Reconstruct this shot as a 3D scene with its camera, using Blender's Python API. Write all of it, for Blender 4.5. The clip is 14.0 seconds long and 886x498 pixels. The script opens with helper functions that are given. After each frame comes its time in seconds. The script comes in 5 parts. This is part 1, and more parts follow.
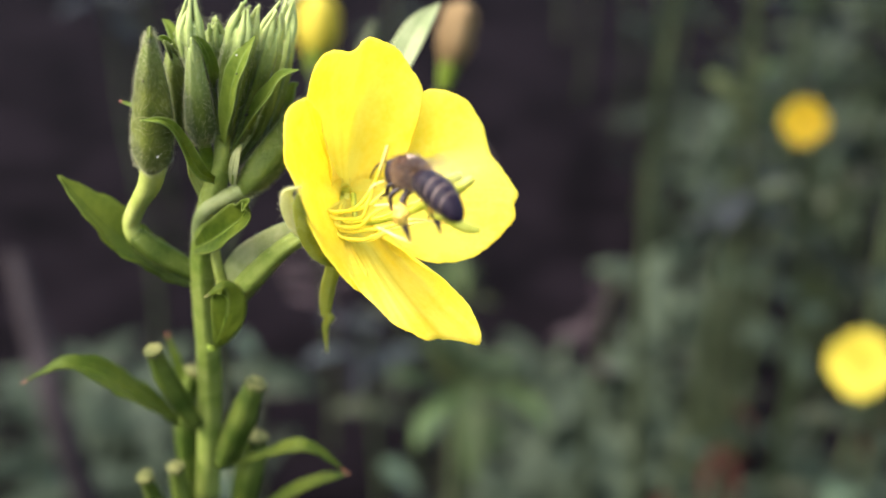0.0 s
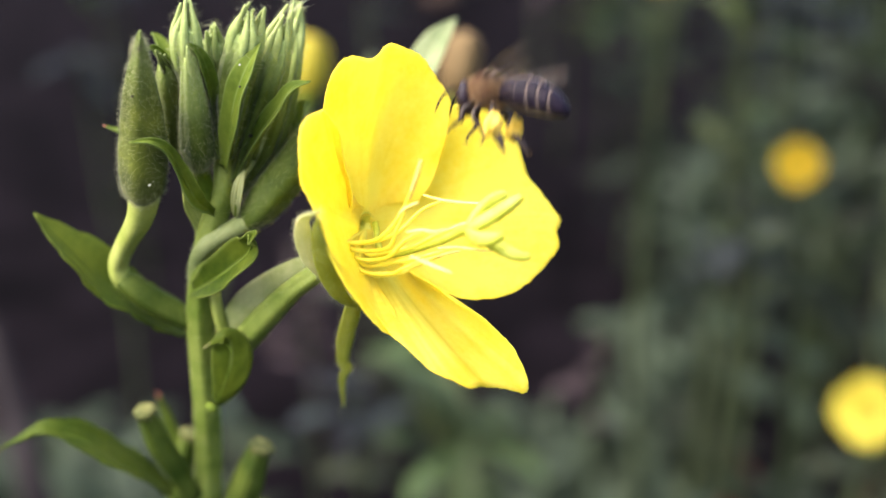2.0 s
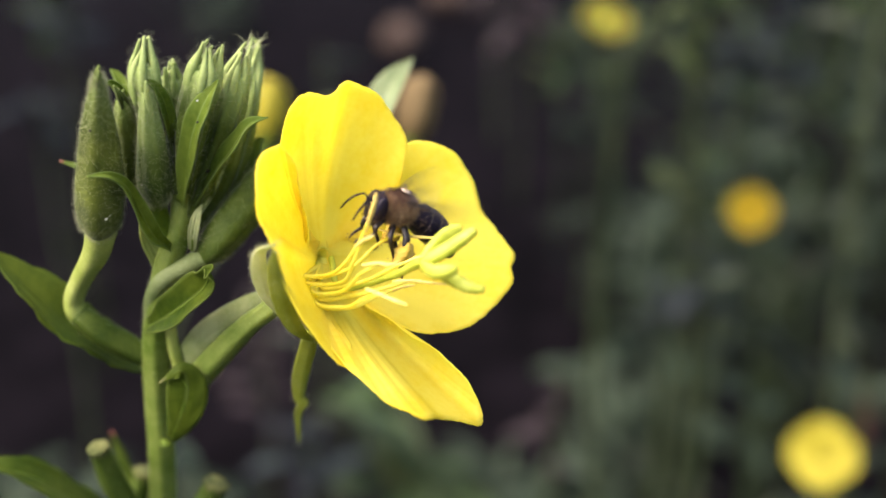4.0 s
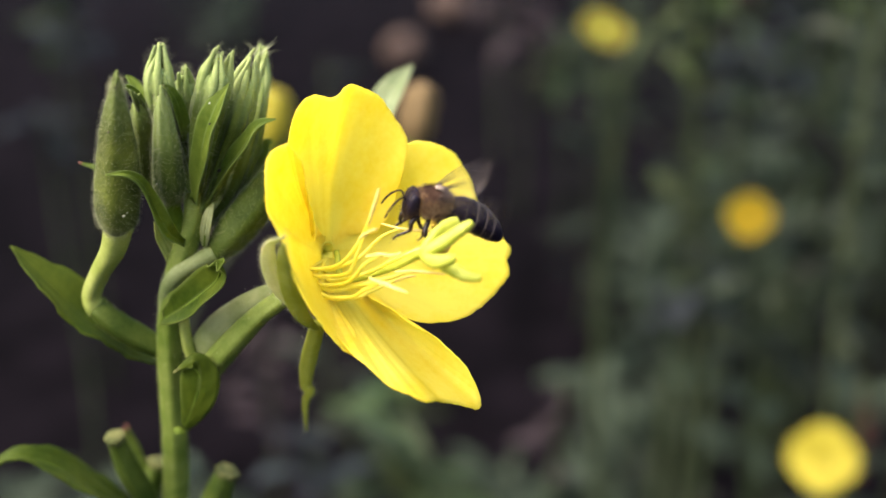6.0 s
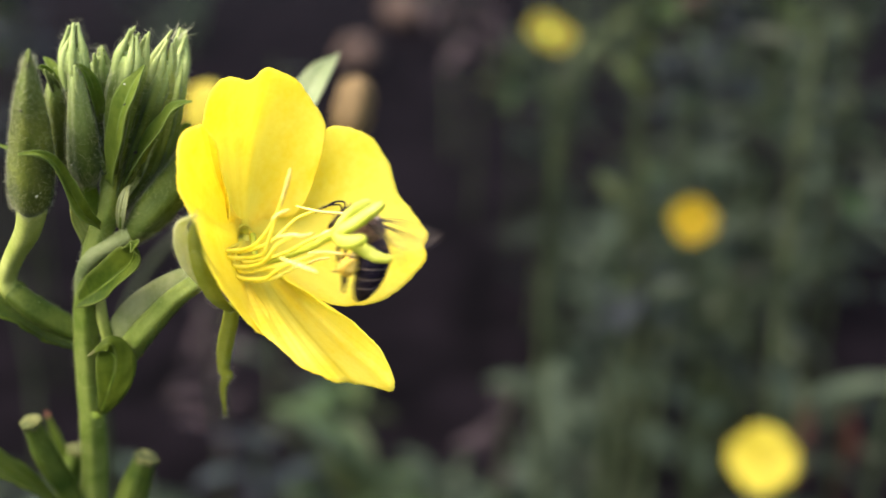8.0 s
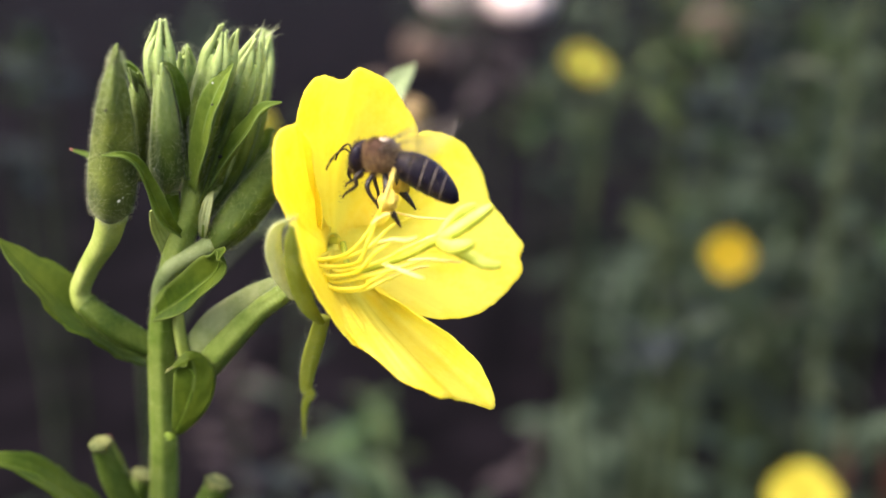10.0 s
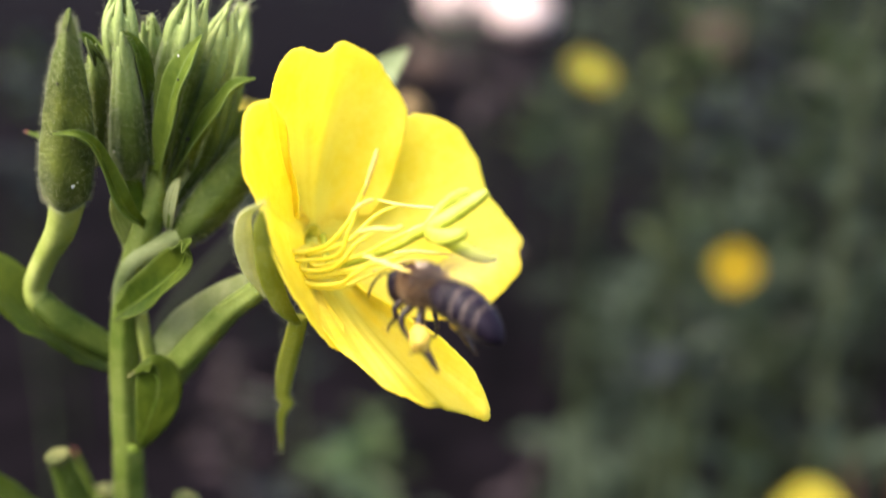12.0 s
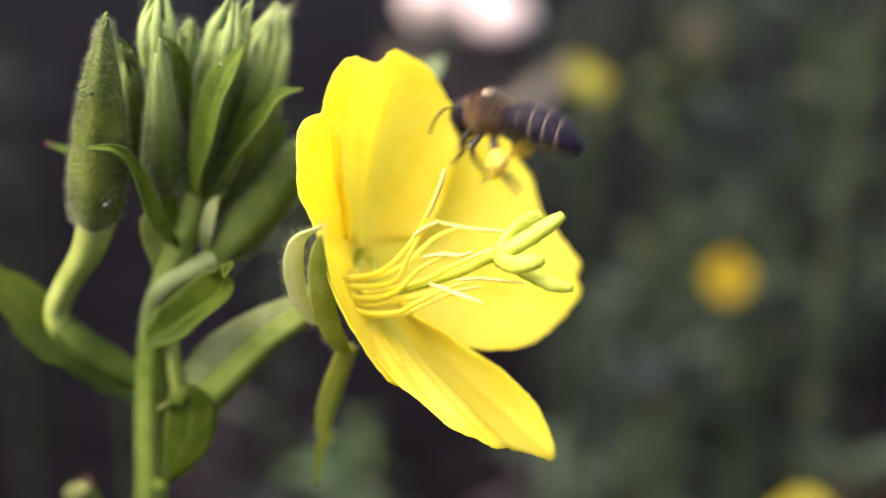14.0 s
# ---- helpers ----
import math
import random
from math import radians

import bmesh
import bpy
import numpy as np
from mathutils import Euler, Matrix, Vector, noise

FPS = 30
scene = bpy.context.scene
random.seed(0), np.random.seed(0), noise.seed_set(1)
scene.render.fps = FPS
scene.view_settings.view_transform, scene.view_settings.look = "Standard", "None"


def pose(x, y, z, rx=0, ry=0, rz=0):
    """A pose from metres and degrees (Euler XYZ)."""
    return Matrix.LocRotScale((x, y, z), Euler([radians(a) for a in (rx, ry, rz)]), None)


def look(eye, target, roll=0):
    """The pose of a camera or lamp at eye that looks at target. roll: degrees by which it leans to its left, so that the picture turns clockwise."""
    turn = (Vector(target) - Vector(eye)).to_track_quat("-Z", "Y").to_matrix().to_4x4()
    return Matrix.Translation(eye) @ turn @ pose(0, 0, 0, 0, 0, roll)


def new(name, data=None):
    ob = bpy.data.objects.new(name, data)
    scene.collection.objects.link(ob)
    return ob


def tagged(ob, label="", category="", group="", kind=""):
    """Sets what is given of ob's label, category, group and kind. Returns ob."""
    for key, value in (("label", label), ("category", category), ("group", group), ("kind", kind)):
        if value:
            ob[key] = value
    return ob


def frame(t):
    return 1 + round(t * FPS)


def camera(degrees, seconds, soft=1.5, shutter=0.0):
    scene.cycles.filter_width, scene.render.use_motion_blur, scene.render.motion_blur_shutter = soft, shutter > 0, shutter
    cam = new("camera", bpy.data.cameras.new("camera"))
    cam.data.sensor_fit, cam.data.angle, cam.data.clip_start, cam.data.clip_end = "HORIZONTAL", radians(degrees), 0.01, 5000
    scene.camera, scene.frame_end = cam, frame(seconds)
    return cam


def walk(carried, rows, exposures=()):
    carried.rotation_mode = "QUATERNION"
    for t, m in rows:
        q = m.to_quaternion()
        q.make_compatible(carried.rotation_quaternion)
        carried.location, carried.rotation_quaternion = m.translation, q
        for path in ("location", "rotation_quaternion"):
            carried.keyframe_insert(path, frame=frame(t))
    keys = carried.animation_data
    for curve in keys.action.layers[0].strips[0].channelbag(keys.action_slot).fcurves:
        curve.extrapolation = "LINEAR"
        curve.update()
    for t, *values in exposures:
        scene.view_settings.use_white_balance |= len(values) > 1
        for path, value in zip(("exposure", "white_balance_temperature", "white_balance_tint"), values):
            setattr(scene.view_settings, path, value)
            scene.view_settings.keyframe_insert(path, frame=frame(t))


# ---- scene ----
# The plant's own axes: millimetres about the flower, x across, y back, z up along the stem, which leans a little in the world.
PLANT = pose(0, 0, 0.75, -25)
cam = camera(42, 14.0, soft=1.6, shutter=0.5)
walk(cam, [
    (0.0, pose(0.00518, -0.13612, 0.81685, 61.086, -0.099, 2.682)),
    (0.5, pose(0.00135, -0.13093, 0.81438, 62.213, -0.224, 1.739)),
    (1.0, pose(-0.00125, -0.12684, 0.81003, 63.273, -0.106, 1.178)),
    (1.5, pose(-0.00168, -0.12252, 0.80230, 64.819, 0.605, 1.302)),
    (2.0, pose(-0.00230, -0.12044, 0.80490, 64.037, 0.671, 1.026)),
    (2.5, pose(-0.00096, -0.12090, 0.80586, 64.601, 0.322, 0.697)),
    (3.0, pose(0.00000, -0.12032, 0.80610, 65.000, 0.000, -0.000)),
    (3.5, pose(-0.00198, -0.12089, 0.80415, 65.932, -0.345, -0.728)),
    (6.0, pose(-0.00157, -0.13013, 0.80517, 66.964, 0.167, -0.825)),
    (6.5, pose(-0.00191, -0.13028, 0.80484, 67.396, 0.225, -1.434)),
    (7.0, pose(-0.00310, -0.12944, 0.80484, 67.889, 0.037, -1.889)),
    (7.5, pose(0.00126, -0.13143, 0.80192, 68.745, -0.078, -1.369)),
    (8.0, pose(0.00303, -0.13231, 0.80314, 67.277, -1.097, -2.772)),
    (8.5, pose(-0.00350, -0.13280, 0.80421, 68.191, -0.935, -2.232)),
    (11.0, pose(-0.00668, -0.11687, 0.79256, 69.356, -0.963, -1.836)),
    (11.5, pose(-0.00563, -0.11352, 0.79605, 68.927, -1.084, -1.520)),
    (12.0, pose(-0.00471, -0.11468, 0.79004, 69.991, -1.224, -1.788)),
    (12.5, pose(-0.00524, -0.11174, 0.78500, 69.890, -1.589, -2.056)),
    (13.0, pose(-0.00827, -0.10860, 0.78355, 69.453, -2.114, -2.998)),
    (13.5, pose(-0.01348, -0.10495, 0.79070, 68.858, -2.515, -3.392)),
    (14.0, pose(-0.01251, -0.10588, 0.78886, 70.215, -1.922, -2.833)),
], exposures=[(0.0, 2.30, 6600, 19), (1.0, 2.31, 6600, 18), (1.7, 2.28, 6600, 19), (2.5, 1.99, 6650, 20), (3.2, 1.84, 6700, 19), (7.5, 1.88, 6700, 19), (8.5, 2.11, 6650, 17), (11.0, 2.19, 6600, 17), (11.7, 2.16, 6650, 17), (12.3, 1.95, 6700, 19), (13.0, 1.90, 6750, 19), (14.0, 1.94, 6750, 20)])
primrose = new("evening_primrose")
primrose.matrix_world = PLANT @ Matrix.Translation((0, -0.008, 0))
# A fixed aperture of about 4 mm. The lens is focused on the buds and petals, then pulled nearer, to the bee before the stigma.
focus = new("focus_point")
walk(focus, [(t, PLANT @ Matrix.Translation((-0.010, y, 0.004))) for t, y in ((0.0, -0.005), (3.0, -0.005), (8.5, -0.004), (11.8, -0.006), (12.1, -0.010), (12.4, -0.020), (13.0, -0.020), (13.3, -0.016), (13.6, -0.014), (14.0, -0.014))])
cam.data.dof.use_dof = True
cam.data.dof.focus_object = focus
cam.data.dof.aperture_fstop = 10.8

# ---- light ----
world = bpy.data.worlds.new("sky")
scene.world = world
world.use_nodes = True
wn = world.node_tree
sky = wn.nodes.new("ShaderNodeTexSky")
sky.sky_type = "NISHITA"
sky.sun_disc = False
sky.sun_elevation, sky.sun_rotation = radians(57), radians(-106)
sky.dust_density, sky.air_density, sky.ozone_density = 4.0, 1.0, 1.0
wn.links.new(sky.outputs["Color"], wn.nodes["Background"].inputs["Color"])
wn.nodes["Background"].inputs["Strength"].default_value = 0.135
sun = new("sun", bpy.data.lights.new("sun", "SUN"))
sun.data.energy, sun.data.angle, sun.data.color = 2.4, radians(80), (1.0, 0.94, 0.86)
sun.matrix_world = look((-2.5, -0.7, 4.0), (0, 0, 0))


# ---- materials ----
def mat(name, a, b, rough=0.5, scale=300.0, translucent=0.0, bump=0.2, fine=2500.0, veins=0.0, spec=0.4, sheen=0.0, tint=None, vary=0.0, deep=0.35, ends=None, start=0.4, rim=None, streak=0.0):
    """A surface of two colours mixed by coarse and fine noise, with relief; veins: ribs along the part's v; ends: its
    colour towards the growing tip; rim: the colour of a leaf's midrib and margin; streak: broad soft streaks along v,
    pleat shading put into the colour.
    """
    m = bpy.data.materials.new(name)
    m.use_nodes = True
    nt = m.node_tree
    nd, lk = nt.nodes, nt.links
    bsdf = nd["Principled BSDF"]
    tc = nd.new("ShaderNodeTexCoord")
    n1, n2 = nd.new("ShaderNodeTexNoise"), nd.new("ShaderNodeTexNoise")
    n1.inputs["Scale"].default_value, n2.inputs["Scale"].default_value = scale, fine
    n1.inputs["Detail"].default_value, n2.inputs["Detail"].default_value = 3, 3
    lk.new(tc.outputs["Object"], n1.inputs["Vector"])
    lk.new(tc.outputs["Object"], n2.inputs["Vector"])
    add = nd.new("ShaderNodeMath")
    add.operation = "MULTIPLY_ADD"
    add.inputs[1].default_value = 0.35
    lk.new(n2.outputs["Fac"], add.inputs[0])
    lk.new(n1.outputs["Fac"], add.inputs[2])
    ramp = nd.new("ShaderNodeValToRGB")
    ramp.color_ramp.elements[0].position, ramp.color_ramp.elements[1].position = 0.48, 0.86
    ramp.color_ramp.elements[0].color, ramp.color_ramp.elements[1].color = (*a, 1), (*b, 1)
    lk.new(add.outputs[0], ramp.inputs["Fac"])
    if streak:
        su, sm, sn, sa = nd.new("ShaderNodeUVMap"), nd.new("ShaderNodeMapping"), nd.new("ShaderNodeTexNoise"), nd.new("ShaderNodeMath")
        sm.inputs["Scale"].default_value = (13, 0.9, 1)
        sn.inputs["Scale"].default_value, sn.inputs["Detail"].default_value = 1.0, 4
        sa.operation = "MULTIPLY_ADD"
        sa.inputs[1].default_value = streak
        lk.new(su.outputs["UV"], sm.inputs["Vector"])
        lk.new(sm.outputs[0], sn.inputs["Vector"])
        lk.new(sn.outputs["Fac"], sa.inputs[0])
        lk.new(add.outputs[0], sa.inputs[2])
        lk.new(sa.outputs[0], ramp.inputs["Fac"])
        ramp.color_ramp.elements[0].position, ramp.color_ramp.elements[1].position = 0.48 + 0.35 * streak, 0.86 + 0.6 * streak
    colour = ramp.outputs["Color"]
    height = n2.outputs["Fac"]
    if veins:
        uv = nd.new("ShaderNodeUVMap")
        sep = nd.new("ShaderNodeSeparateXYZ")
        lk.new(uv.outputs["UV"], sep.inputs[0])
        wob = nd.new("ShaderNodeMath")
        wob.operation = "MULTIPLY_ADD"
        wob.inputs[1].default_value = 0.05
        lk.new(n1.outputs["Fac"], wob.inputs[0])
        lk.new(sep.outputs["X"], wob.inputs[2])
        mul = nd.new("ShaderNodeMath")
        mul.operation = "MULTIPLY"
        mul.inputs[1].default_value = veins
        lk.new(wob.outputs[0], mul.inputs[0])
        sin = nd.new("ShaderNodeMath")
        sin.operation = "SINE"
        lk.new(mul.outputs[0], sin.inputs[0])
        mix = nd.new("ShaderNodeMix")
        mix.data_type = "RGBA"
        mix.blend_type = "MULTIPLY"
        mr = nd.new("ShaderNodeMapRange")
        mr.inputs["From Min"].default_value, mr.inputs["From Max"].default_value = 0.2, 1.0
        mr.inputs["To Min"].default_value, mr.inputs["To Max"].default_value = 0.0, deep
        lk.new(sin.outputs[0], mr.inputs["Value"])
        lk.new(mr.outputs[0], mix.inputs[0])
        lk.new(colour, mix.inputs[6])
        mix.inputs[7].default_value = (*(tint or (0.7, 0.75, 0.6)), 1)
        colour = mix.outputs[2]
        hs = nd.new("ShaderNodeMath")
        hs.operation = "MULTIPLY_ADD"
        hs.inputs[1].default_value = 0.5
        lk.new(sin.outputs[0], hs.inputs[0])
        lk.new(n2.outputs["Fac"], hs.inputs[2])
        height = hs.outputs[0]
    for tone, axis in ((ends, "Y"), (rim, "X")):
        if tone is None:
            continue
        uv2, sp2 = nd.new("ShaderNodeUVMap"), nd.new("ShaderNodeSeparateXYZ")
        lk.new(uv2.outputs["UV"], sp2.inputs[0])
        grade = nd.new("ShaderNodeValToRGB")
        el = grade.color_ramp.elements
        if axis == "Y":
            el[0].position, el[1].position = start, 1.0
            el[0].color, el[1].color = (0, 0, 0, 1), (1, 1, 1, 1)
        else:
            el[0].position, el[0].color = 0.0, (0.9, 0.9, 0.9, 1)
            el[1].position, el[1].color = 1.0, (0.9, 0.9, 0.9, 1)
            for where, amount in ((0.05, 0.1), (0.44, 0.0), (0.5, 0.8), (0.56, 0.0), (0.95, 0.1)):
                e = el.new(where)
                e.color = (amount, amount, amount, 1)
        lk.new(sp2.outputs[axis], grade.inputs["Fac"])
        blend = nd.new("ShaderNodeMix")
        blend.data_type = "RGBA"
        lk.new(grade.outputs["Color"], blend.inputs[0])
        lk.new(colour, blend.inputs[6])
        blend.inputs[7].default_value = (*tone, 1)
        colour = blend.outputs[2]
    if vary:
        oi = nd.new("ShaderNodeObjectInfo")
        hsv = nd.new("ShaderNodeHueSaturation")
        vr = nd.new("ShaderNodeMapRange")
        vr.inputs["To Min"].default_value, vr.inputs["To Max"].default_value = 1 - vary, 1 + vary
        lk.new(oi.outputs["Random"], vr.inputs["Value"])
        lk.new(vr.outputs[0], hsv.inputs["Value"])
        wn1, hr = nd.new("ShaderNodeTexWhiteNoise"), nd.new("ShaderNodeMapRange")
        wn1.noise_dimensions = "1D"
        hr.inputs["To Min"].default_value, hr.inputs["To Max"].default_value = 0.5 - 0.07 * vary, 0.5 + 0.07 * vary
        lk.new(oi.outputs["Random"], wn1.inputs["W"])
        lk.new(wn1.outputs["Value"], hr.inputs["Value"])
        lk.new(hr.outputs[0], hsv.inputs["Hue"])
        lk.new(colour, hsv.inputs["Color"])
        colour = hsv.outputs["Color"]
    lk.new(colour, bsdf.inputs["Base Color"])
    bsdf.inputs["Roughness"].default_value = rough
    bsdf.inputs["Specular IOR Level"].default_value = spec
    if sheen:
        bsdf.inputs["Sheen Weight"].default_value = sheen
    bp = nd.new("ShaderNodeBump")
    bp.inputs["Strength"].default_value, bp.inputs["Distance"].default_value = bump, 0.0002
    lk.new(height, bp.inputs["Height"])
    lk.new(bp.outputs["Normal"], bsdf.inputs["Normal"])
    if translucent:
        tr, mx = nd.new("ShaderNodeBsdfTranslucent"), nd.new("ShaderNodeMixShader")
        mx.inputs[0].default_value = translucent
        lk.new(colour, tr.inputs["Color"])
        lk.new(bsdf.outputs[0], mx.inputs[1])
        lk.new(tr.outputs[0], mx.inputs[2])
        lk.new(mx.outputs[0], nd["Material Output"].inputs["Surface"])
    return m


# petal streaks paint the soft light and dark of shallow pleats
PETAL = mat("yellow petal", (0.90, 0.762, 0.047), (0.955, 0.862, 0.14), 0.6, 140, 0.68, 0.06, 1500, veins=150, tint=(0.96, 0.92, 0.55), spec=0.12, deep=0.03, streak=0.45)
GREYLEAF = mat("grey-green leaf", (0.12, 0.165, 0.065), (0.22, 0.265, 0.13), 0.6, 150, 0.3, 0.4, 1400, veins=22, spec=0.15, deep=0.15, rim=(0.26, 0.30, 0.16))
STEM = mat("stem green", (0.0770, 0.1214, 0.0152), (0.1578, 0.2022, 0.0422), 0.5, 260, 0.0, 0.5, 2600, veins=36, spec=0.12)
TUBE = mat("floral tube", (0.1805, 0.2273, 0.0390), (0.2945, 0.3333, 0.0910), 0.5, 260, 0.0, 0.4, 2600, veins=26, spec=0.25, deep=0.25)
BUD = mat("bud green", (0.026, 0.039, 0.004), (0.085, 0.105, 0.0145), 0.6, 260, 0.0, 0.8, 2600, veins=26, spec=0.05, sheen=0.08, ends=(0.15, 0.20, 0.05), start=0.60)
# body green partly darkened for shade among the buds; paler tips are growth
YOUNG = mat("young bud green", (0.033, 0.057, 0.0068), (0.096, 0.133, 0.023), 0.6, 240, 0.15, 0.7, 2600, veins=44, spec=0.06, deep=0.55, sheen=0.1, ends=(0.2850, 0.3737, 0.1150), start=0.58)
LEAF = mat("leaf green", (0.0225, 0.0475, 0.0045), (0.0690, 0.0960, 0.0105), 0.5, 130, 0.3, 0.4, 1100, veins=22, spec=0.07, deep=0.12)
FOLDED = mat("folded leaf green", (0.021, 0.044, 0.0030), (0.062, 0.090, 0.0075), 0.5, 160, 0.3, 0.4, 1300, spec=0.06, rim=(0.10, 0.135, 0.028))
BRACT = mat("bract green", (0.054, 0.100, 0.008), (0.14, 0.20, 0.025), 0.5, 180, 0.4, 0.5, 1400, veins=7, spec=0.08, deep=0.2, rim=(0.16, 0.23, 0.06))
SEPAL = mat("sepal green", (0.1848, 0.2288, 0.0748), (0.2992, 0.3344, 0.1496), 0.65, 260, 0.25, 0.5, 2200, veins=20, spec=0.15)
FILAMENT = mat("filament yellow", (0.84, 0.75, 0.06), (0.90, 0.84, 0.14), 0.5, 300, 0.4, 0.1)
PALESEPAL = mat("pale sepal green", (0.50, 0.54, 0.22), (0.66, 0.68, 0.38), 0.65, 260, 0.5, 0.5, 2200, veins=14, spec=0.15)
OLIVE = mat("olive sepal green", (0.27, 0.31, 0.028), (0.40, 0.43, 0.075), 0.6, 220, 0.5, 0.5, 2200, veins=14, spec=0.15)
POD = mat("pod green", (0.0210, 0.0410, 0.0045), (0.0670, 0.0930, 0.0150), 0.55, 200, 0.0, 0.6, 2200, veins=25, spec=0.08, deep=0.6)
ANTHER = mat("anther", (0.72, 0.53, 0.11), (0.80, 0.63, 0.18), 0.8, 900, 0.0, 0.8, 5000, spec=0.1)
STIGMA = mat("stigma", (0.38, 0.43, 0.022), (0.54, 0.58, 0.070), 0.5, 400, 0.3, 0.6, 3000)
HAIR = mat("plant hair", (0.45, 0.48, 0.30), (0.59, 0.61, 0.42), 0.6, 400, 0.7, 0.0, spec=0.1)
PALETUBE = mat("pale green tube", (0.115, 0.155, 0.048), (0.20, 0.24, 0.092), 0.6, 260, 0.1, 0.5, 2200, veins=20, spec=0.15)
CUT = mat("withered tip", (0.032, 0.042, 0.010), (0.11, 0.115, 0.038), 0.8, 600, 0.0, 0.9, spec=0.1)
TIP = mat("sepal tip green", (0.1805, 0.2475, 0.0650), (0.3040, 0.3737, 0.1300), 0.6, 260, 0.1, 0.3, 3200, spec=0.15)
RED = mat("red leaf tip", (0.16, 0.04, 0.025), (0.25, 0.08, 0.05), 0.5, 400)


# ---- shape helpers, in millimetres of the plant axes ----
def curve(pts, n):
    """n + 1 points on a smooth line through pts (each of any length), by Catmull-Rom."""
    p = np.array(pts, float)
    p = np.vstack([2 * p[0] - p[1], p, 2 * p[-1] - p[-2]])
    out = []
    for s in np.linspace(0, len(pts) - 1, n + 1):
        k = min(int(s), len(pts) - 2)
        f = s - k
        a, b, c, d = p[k:k + 4]
        out.append(0.5 * (2 * b + (c - a) * f + (2 * a - 5 * b + 4 * c - d) * f * f + (3 * b - a - 3 * c + d) * f ** 3))
    return np.array(out)


def unit(v):
    return v / (np.linalg.norm(v, axis=-1, keepdims=True) + 1e-12)


def mesh_of(name, verts, faces, uvs=None, smooth=True, scale=0.001):
    me = bpy.data.meshes.new(name)
    me.from_pydata((np.asarray(verts, float) * scale).tolist(), [], [tuple(int(i) for i in f) for f in faces])
    if uvs is not None:
        lay = me.uv_layers.new(name="UVMap")
        idx = np.empty(len(me.loops), int)
        me.loops.foreach_get("vertex_index", idx)
        lay.data.foreach_set("uv", np.asarray(uvs, float)[idx].ravel())
    if smooth:
        me.polygons.foreach_set("use_smooth", np.ones(len(me.polygons), bool))
    me.update()
    return me


def part(name, me, material, parent, label="", thick=0.0, kind=""):
    ob = new(name, me)
    ob.parent = parent
    if parent is primrose:
        ob.matrix_parent_inverse = Matrix.Translation((0, 0.008, 0))
    if material and not me.materials:
        me.materials.append(material)
    if label or kind:
        tagged(ob, label, kind=kind)
    if thick:
        s = ob.modifiers.new("thickness", "SOLIDIFY")
        s.thickness, s.offset = thick * 0.001, 0
    return ob


def sweep(pts, radii, n=24, sides=14, lobes=0, depth=0.0, flat=1.0, caps=True, seed=0, rough=0.0):
    """A tube along pts; radii: control values along it. Returns verts, faces, uvs, normals."""
    c = curve(pts, n)
    r = np.interp(np.linspace(0, 1, n + 1), np.linspace(0, 1, len(radii)), radii)
    if len(radii) > 2:
        r = np.maximum(curve([[x] for x in radii], n)[:, 0], 0.02)
    t = unit(np.gradient(c, axis=0))
    side = np.array([1.0, 0, 0]) if abs(t[0][0]) < 0.8 else np.array([0, 1.0, 0])
    rng = np.random.default_rng(seed)
    ph = rng.uniform(0, 6.28, 3)
    V, U, N = [], [], []
    for i in range(n + 1):
        side = unit(side - t[i] * side.dot(t[i]))
        up = np.cross(t[i], side)
        for j in range(sides + 1):
            a = 2 * math.pi * j / sides
            k = r[i] * (1 + depth * math.cos(lobes * a)) * (1 + rough * math.sin(3 * a + 0.9 * i + ph[0]) * math.sin(0.7 * i + ph[1]))
            d = side * math.cos(a) + up * math.sin(a) * flat
            V.append(c[i] + d * k)
            N.append(unit(d))
            U.append((j / sides, i / n))
    F = []
    w = sides + 1
    for i in range(n):
        for j in range(sides):
            F.append((i * w + j, i * w + j + 1, (i + 1) * w + j + 1, (i + 1) * w + j))
    if caps:
        for i in (0, n):
            V.append(c[i] + t[i] * (0.3 * r[i] if i else -0.3 * r[i]))
            N.append(t[i])
            U.append((0.5, i / n))
            k = len(V) - 1
            for j in range(sides):
                q = (i * w + j, i * w + j + 1, k)
                F.append(q if i else q[::-1])
    return np.array(V), F, U, np.array(N)


def join(*pieces):
    V, F, U, k = [], [], [], 0
    for v, f, u, *_ in pieces:
        V.append(v)
        F += [tuple(i + k for i in q) for q in f]
        U += list(u)
        k += len(v)
    return np.vstack(V), F, U


def hairs(v, nrm, count, length, seed, radius=0.0055, bend=0.28):
    """Fine hairs standing on a surface."""
    rng = np.random.default_rng(seed)
    pick = rng.integers(0, len(v), count)
    V, F = [], []
    for k, i in enumerate(pick):
        off = rng.normal(0, 0.3, 3)
        base = v[i] + off - nrm[i] * off.dot(nrm[i])
        d = unit(nrm[i] + rng.normal(0, bend, 3))
        ln = length * rng.uniform(0.5, 1.3)
        s = unit(np.cross(d, (0.3, 0.5, 0.8)))
        q = np.cross(d, s)
        m = base + d * ln * 0.5 + np.array([0, 0, 0.06 * ln])
        o = len(V)
        for a in (0, 2.1, 4.2):
            V.append(base - d * 0.1 + (s * math.cos(a) + q * math.sin(a)) * radius)
        for a in (0, 2.1, 4.2):
            V.append(m + (s * math.cos(a) + q * math.sin(a)) * radius * 0.7)
        V.append(base + d * ln + np.array([0, 0, 0.1 * ln]))
        for a, b in ((0, 1), (1, 2), (2, 0)):
            F += [(o + a, o + b, o + 3 + b, o + 3 + a), (o + 3 + a, o + 3 + b, o + 6)]
    return np.array(V), F


